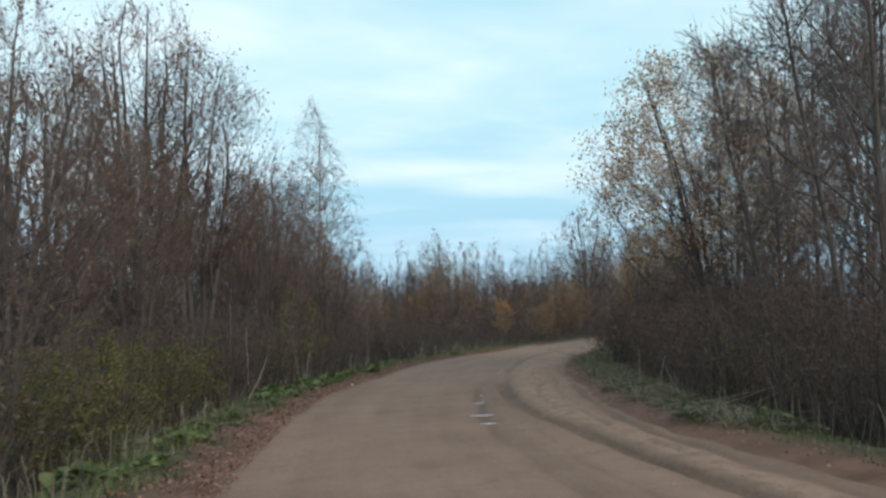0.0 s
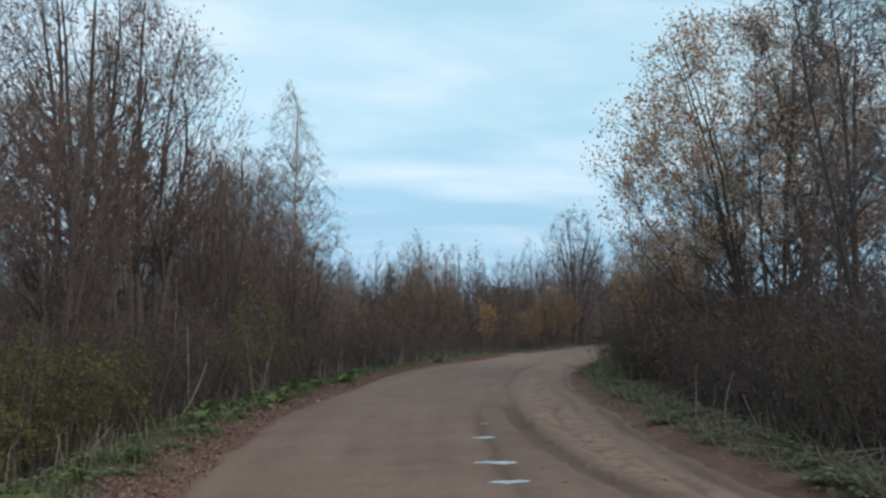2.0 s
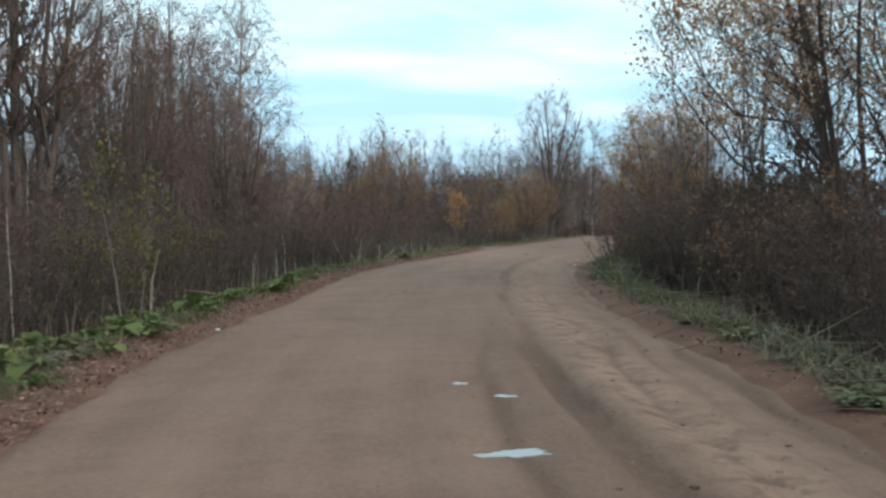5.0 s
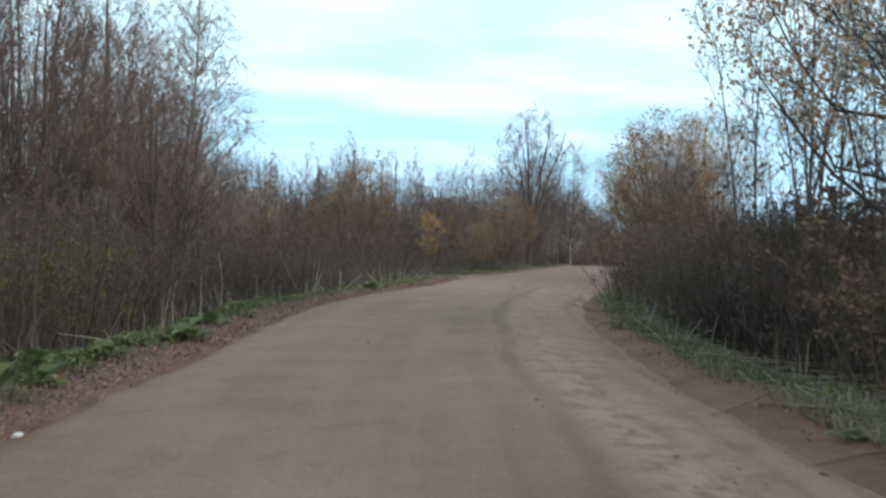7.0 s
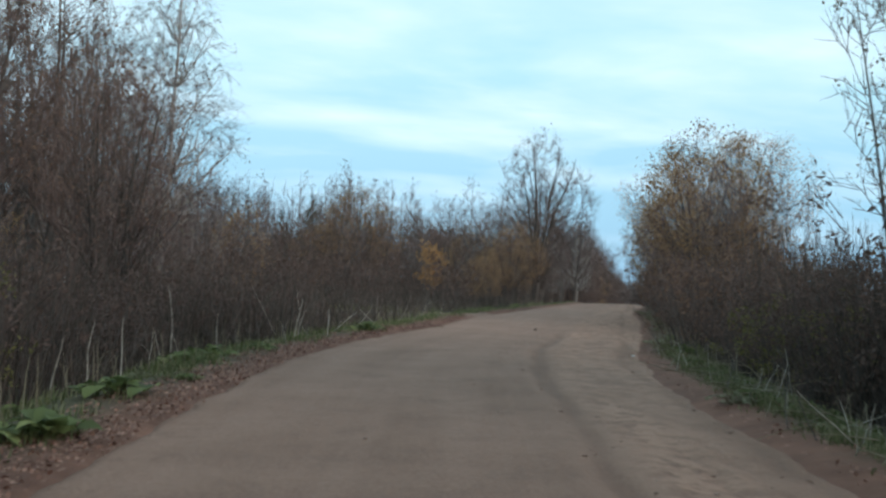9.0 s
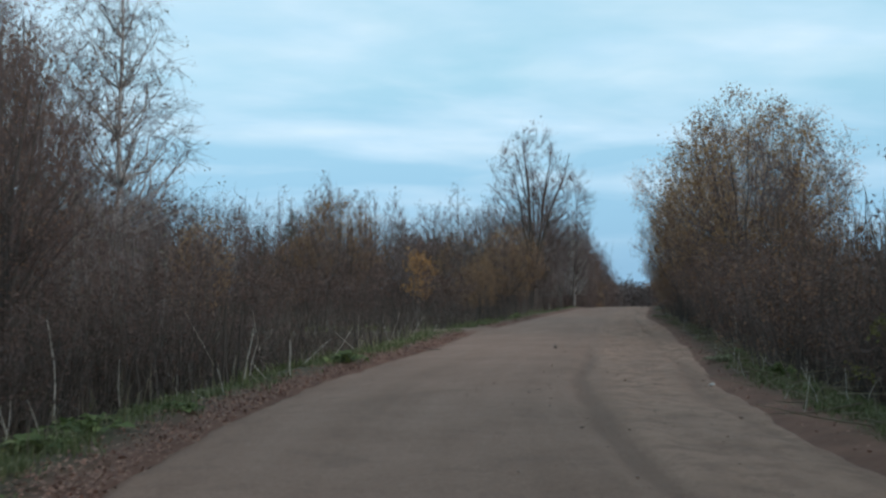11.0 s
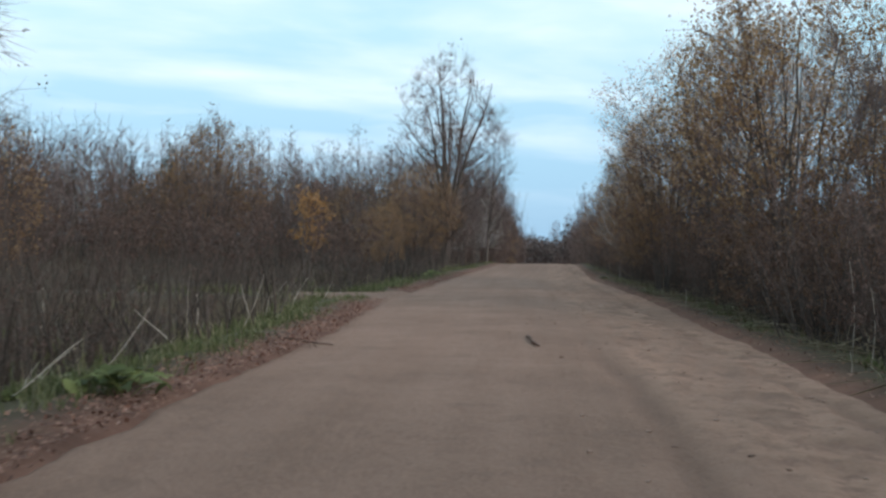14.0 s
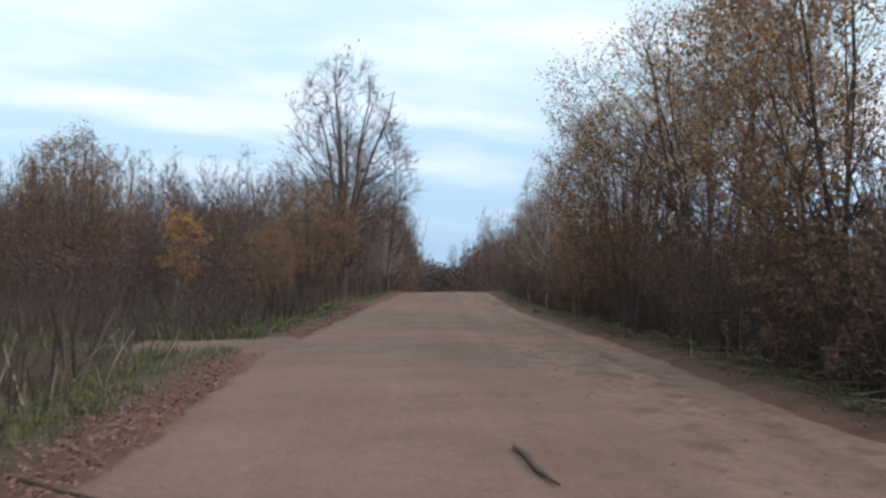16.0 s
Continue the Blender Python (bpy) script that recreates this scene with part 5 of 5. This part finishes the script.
def leaning(which, x, y, over, high, thick):
    """A pale pole from its foot on the ground to its tip, over metres aside and high metres up."""
    foot_at, way = Vector((x, y, 0.0)), Vector((over, 0.0, high))
    foot_at, s = foot_at - way.normalized() * 0.3, (way.length + 0.3) / 2.0
    straight_pole(which, Matrix.Translation(foot_at) @ way.to_track_quat("Z", "Y").to_matrix().to_4x4() @ Matrix.Diagonal((thick, thick, s, 1)))


# foot x, foot y, sideways reach and height of each pole
BEND_POLES = ((7.4, 20.44, -0.21, 0.35), (7.36, 19.15, -0.38, 0.32), (8.48, 19.8, -0.42, 0.62), (8.17, 19.42, -0.15, 0.18), (8.43, 21.85, -0.05, 1.01), (8.74, 21.52, -0.01, 0.88), (9.42, 25.62, -0.01, 0.33),
              (11.86, 35.68, -0.11, 0.48), (11.54, 35.47, -0.12, 0.37), (11.64, 35.55, -0.12, 0.24), (13.59, 40.33, 0.24, 0.42), (13.28, 39.52, -0.03, 0.28), (13.91, 41.05, 0.04, 0.21), (12.7, 38.3, -0.19, 0.23), (13.76, 41.95, -0.12, 0.3), (12.38, 35.49, -0.01, 0.57), (11.84, 35.68, -0.98, 0.62))
FAR_POLES = ((14.84, 45.38, -0.01, 0.28), (16.7, 49.38, -0.03, 0.5), (16.57, 48.49, 0.29, 0.35), (17.61, 49.76, 0.31, 0.23), (16.14, 45.32, -0.01, 0.3), (17.89, 51.32, 0.1, 0.58), (18.43, 52.21, -0.11, 0.37), (18.3, 51.27, -0.24, 0.4), (18.42, 51.39, 0.26, 0.38),
             (17.18, 49.45, 0.0, 0.36), (16.22, 48.35, -0.28, 0.35), (18.19, 50.61, 0.31, 0.14), (20.28, 55.01, 0.13, 1.09), (19.35, 54.36, 0.05, 0.29), (16.65, 49.2, -0.32, 0.1), (24.85, 65.54, 0.14, 0.5), (20.89, 55.99, 0.06, 1.4))
LEFT_POLES = ((3.97, 40.07, 0.15, 0.67), (4.17, 43.79, -0.09, 0.66), (4.74, 42.36, -0.04, 0.84), (6.4, 48.16, -0.12, 0.68), (5.32, 45.43, 0.0, 0.53), (5.59, 48.71, 0.08, 1.23), (9.36, 56.8, -0.26, 1.18), (10.4, 63.2, 0.11, 0.62), (5.66, 45.55, 0.0, 0.42),
              (0.04, 25.72, 0.63, 0.91), (-1.22, 28.85, -0.19, 0.34), (-0.05, 22.97, -0.04, 0.27), (0.02, 30.02, -0.07, 1.79), (1.75, 33.08, -0.01, 1.11), (2.93, 37.46, -0.58, 0.07), (-0.54, 35.59, -0.11, 3.2))
CLEARING_POLES = ((8.44, 51.84, 0.25, 0.96), (8.54, 52.09, -0.01, 0.68), (8.15, 52.91, -0.69, 1.24), (8.31, 52.83, -0.06, 0.36), (9.24, 51.73, 0.07, 0.71), (8.82, 51.94, -0.35, 0.21), (8.61, 50.72, -0.2, 0.23), (7.88, 48.59, 0.06, 0.46), (7.62, 48.71, -0.25, 0.14),
                  (10.84, 56.42, 0.63, 0.63), (12.41, 60.91, -0.03, 0.94), (12.67, 61.53, 0.17, 0.66), (14.15, 64.7, -0.25, 0.65), (13.48, 61.86, 0.47, 0.89), (11.03, 55.03, 0.33, 0.1), (11.39, 62.42, -0.07, 0.41), (12.03, 59.16, -0.64, 0.53), (16.6, 68.31, 0.37, 0.48))
for i, spot in enumerate(BEND_POLES + FAR_POLES + LEFT_POLES + CLEARING_POLES):
    leaning(i, *spot, 0.38 + 0.28 * math.sin(i * 2.3) ** 2)
# fresh-cut row of thin stubs on the inside of the bend
for i in range(22):
    y = g.uniform(34.0, 47.0)
    x = float(right_x(y)) + g.uniform(0.35, 1.5)
    stub(i, pose(x, y, float(ground_z(np.array([x]), np.array([y]))[0]) - 0.04, 0, 0, g.uniform(0, 360)) @ pose(0, 0, 0, g.uniform(-28, 28), 0, 0) @ Matrix.Scale(g.uniform(0.6, 1.15), 4))
for i in range(60):
    side = 1 if i < 32 else -1
    y = g.uniform(30, 60) if i < 32 else g.uniform(45, 80)
    x = float(left_x(y)) - g.uniform(1.4, 3.0) if side < 0 else float(right_x(y)) + g.uniform(0.9, 2.2)
    m = pose(x, y, float(ground_z(np.array([x]), np.array([y]))[0]) - 0.04, 0, 0, g.uniform(0, 360)) @ pose(0, 0, 0, g.uniform(-22, 22), 0, 0) @ Matrix.Scale(g.uniform(0.4, 0.9), 4)
    stub(i, m)


# ---- puddles in the wheel tracks ----
def puddle(x, y, wide, deep, seed):
    q = np.random.default_rng(seed)
    n = 56
    a = np.arange(n) * 2 * np.pi / n
    r = 1 + 0.22 * np.sin(2 * a + q.uniform(0, 6)) + 0.14 * np.sin(3 * a + q.uniform(0, 6)) + 0.12 * np.sin(5 * a + q.uniform(0, 6)) + 0.10 * np.sin(9 * a + q.uniform(0, 6)) + 0.07 * np.sin(14 * a + q.uniform(0, 6))
    rim = np.stack([np.cos(a) * r * wide / 2, np.sin(a) * r * deep / 2, 0 * a], 1)
    bm = bmesh.new()
    top = [bm.verts.new(v) for v in rim]
    low = [bm.verts.new((v[0] * 0.9, v[1] * 0.9, -0.05)) for v in rim]
    bm.faces.new(top)
    bm.faces.new(low[::-1])
    for i in range(n):
        bm.faces.new((top[i - 1], low[i - 1], low[i], top[i]))
    data = bpy.data.meshes.new("puddle")
    bm.to_mesh(data)
    bm.free()
    data.materials.append(WATER)
    ob = tagged(new("puddle", data), "small shallow puddle reflecting the pale sky in a rut", "puddle", "puddles in the ruts")
    ob.matrix_basis = pose(x, y, -0.026, 0, 0, -12)


for k, spot in enumerate(PUDDLES):
    puddle(*spot, 500 + k)

# ---- pebbles and clods on the road ----
n = 760
py = g.uniform(6, 75, n)
pv = np.clip(g.normal(0.72, 0.16, n), 0.05, 0.97)
px = left_x(py) + (right_x(py) - left_x(py)) * pv
bits = []
cube = np.array([(a, b, c) for c in (-1, 1) for a, b in ((-1, -1), (1, -1), (1, 1), (-1, 1))], float)
cube_f = np.array([(3, 2, 1, 0), (4, 5, 6, 7), (0, 1, 5, 4), (1, 2, 6, 5), (2, 3, 7, 6), (3, 0, 4, 7)])
for i in range(n):
    s = 0.005 + 0.013 * g.uniform() ** 4
    j, k = int(np.argmin(np.abs(ry - py[i]))), int(np.argmin(np.abs(rv - pv[i])))
    v = cube * g.uniform(0.6, 1.2, (8, 3)) * [1.2, 1.0, 0.7] * s + [px[i], py[i], RZ[j, k] + s * 0.3]
    bits.append((v, cube_f))
tagged(new("pebbles", mesh_of("pebbles", *joined(bits), STONE, False)), "small pale stones and clods on the dirt road", "pebbles", kind="stuff")

bits = []
for i in range(420):
    y = g.uniform(13, 76)
    v0 = np.interp(y, [10, 27, 36, 45, 52, 57, 62, 80], [0.66, 0.70, 0.70, 0.68, 0.66, 0.635, 0.61, 0.61]) + g.choice([0.0, 0.11, 0.2, 0.3]) + g.normal(0, 0.04)
    v0 = min(v0, 0.96)
    s = 0.005 + 0.011 * g.uniform() ** 4
    if min(math.hypot(left_x(y) + (right_x(y) - left_x(y)) * v0 - p[0], y - p[1]) for p in PUDDLES) < 0.5:
        continue
    j, k = int(np.argmin(np.abs(ry - y))), int(np.argmin(np.abs(rv - v0)))
    v = cube * g.uniform(0.5, 1.3, (8, 3)) * [1.7, 1.0, 0.45] * s + [left_x(y) + (right_x(y) - left_x(y)) * v0, y, RZ[j, k] + s * 0.2]
    bits.append((v, cube_f))
tagged(new("clods", mesh_of("clods", *joined(bits), CLOD, False)), "dark damp clods of earth scattered over the sand", "clods", kind="stuff")
lump = new("dead_branch", mesh_of("dead_branch", *tubes(np.array([[(0, 0, -0.8), (0.02, 0.01, -0.3), (-0.015, 0.01, 0.25), (0.03, 0.0, 0.75)]]), np.array([[0.022, 0.034, 0.030, 0.012]]), 7), MUDDY_WOOD))
tagged(lump, "dark rotten length of branch lying on the sand", "branch")
way = Vector((-0.62, -1.57, 0.0))
lump.matrix_basis = Matrix.Translation((17.18, 58.65, 0.05)) @ way.to_track_quat("Z", "Y").to_matrix().to_4x4()
edge_branch = new("dead_branch", mesh_of("dead_branch", *stick(433, 1.15, 0.022, 3), CLOD))
tagged(edge_branch, "dark forked dead branch lying across the road's edge", "branch", "dead branches")
way = Vector((0.45, -1.9, 0.0))
edge_branch.matrix_basis = Matrix.Translation((13.55, 59.7, 0.06)) @ way.to_track_quat("Z", "Y").to_matrix().to_4x4()
for k, (x, y, z, s) in enumerate(((15.37, 47.95, 0.02, 0.045), (2.82, 29.0, 0.05, 0.04))):
    bm = bmesh.new()
    bmesh.ops.create_icosphere(bm, subdivisions=2, radius=s)
    q = np.random.default_rng(600 + k)
    for v in bm.verts:
        v.co = Vector((v.co.x * 1.2, v.co.y * 0.8, v.co.z * 0.5)) * float(q.uniform(0.85, 1.12))
    data = bpy.data.meshes.new("stone")
    bm.to_mesh(data)
    bm.free()
    data.materials.append(PALE_STONE)
    rock = tagged(new("stone", data), "small pale whitish stone lying on the littered road's edge", "stone", "pale stones")
    rock.matrix_basis = pose(x, y, z, 0, 0, 40 * k)
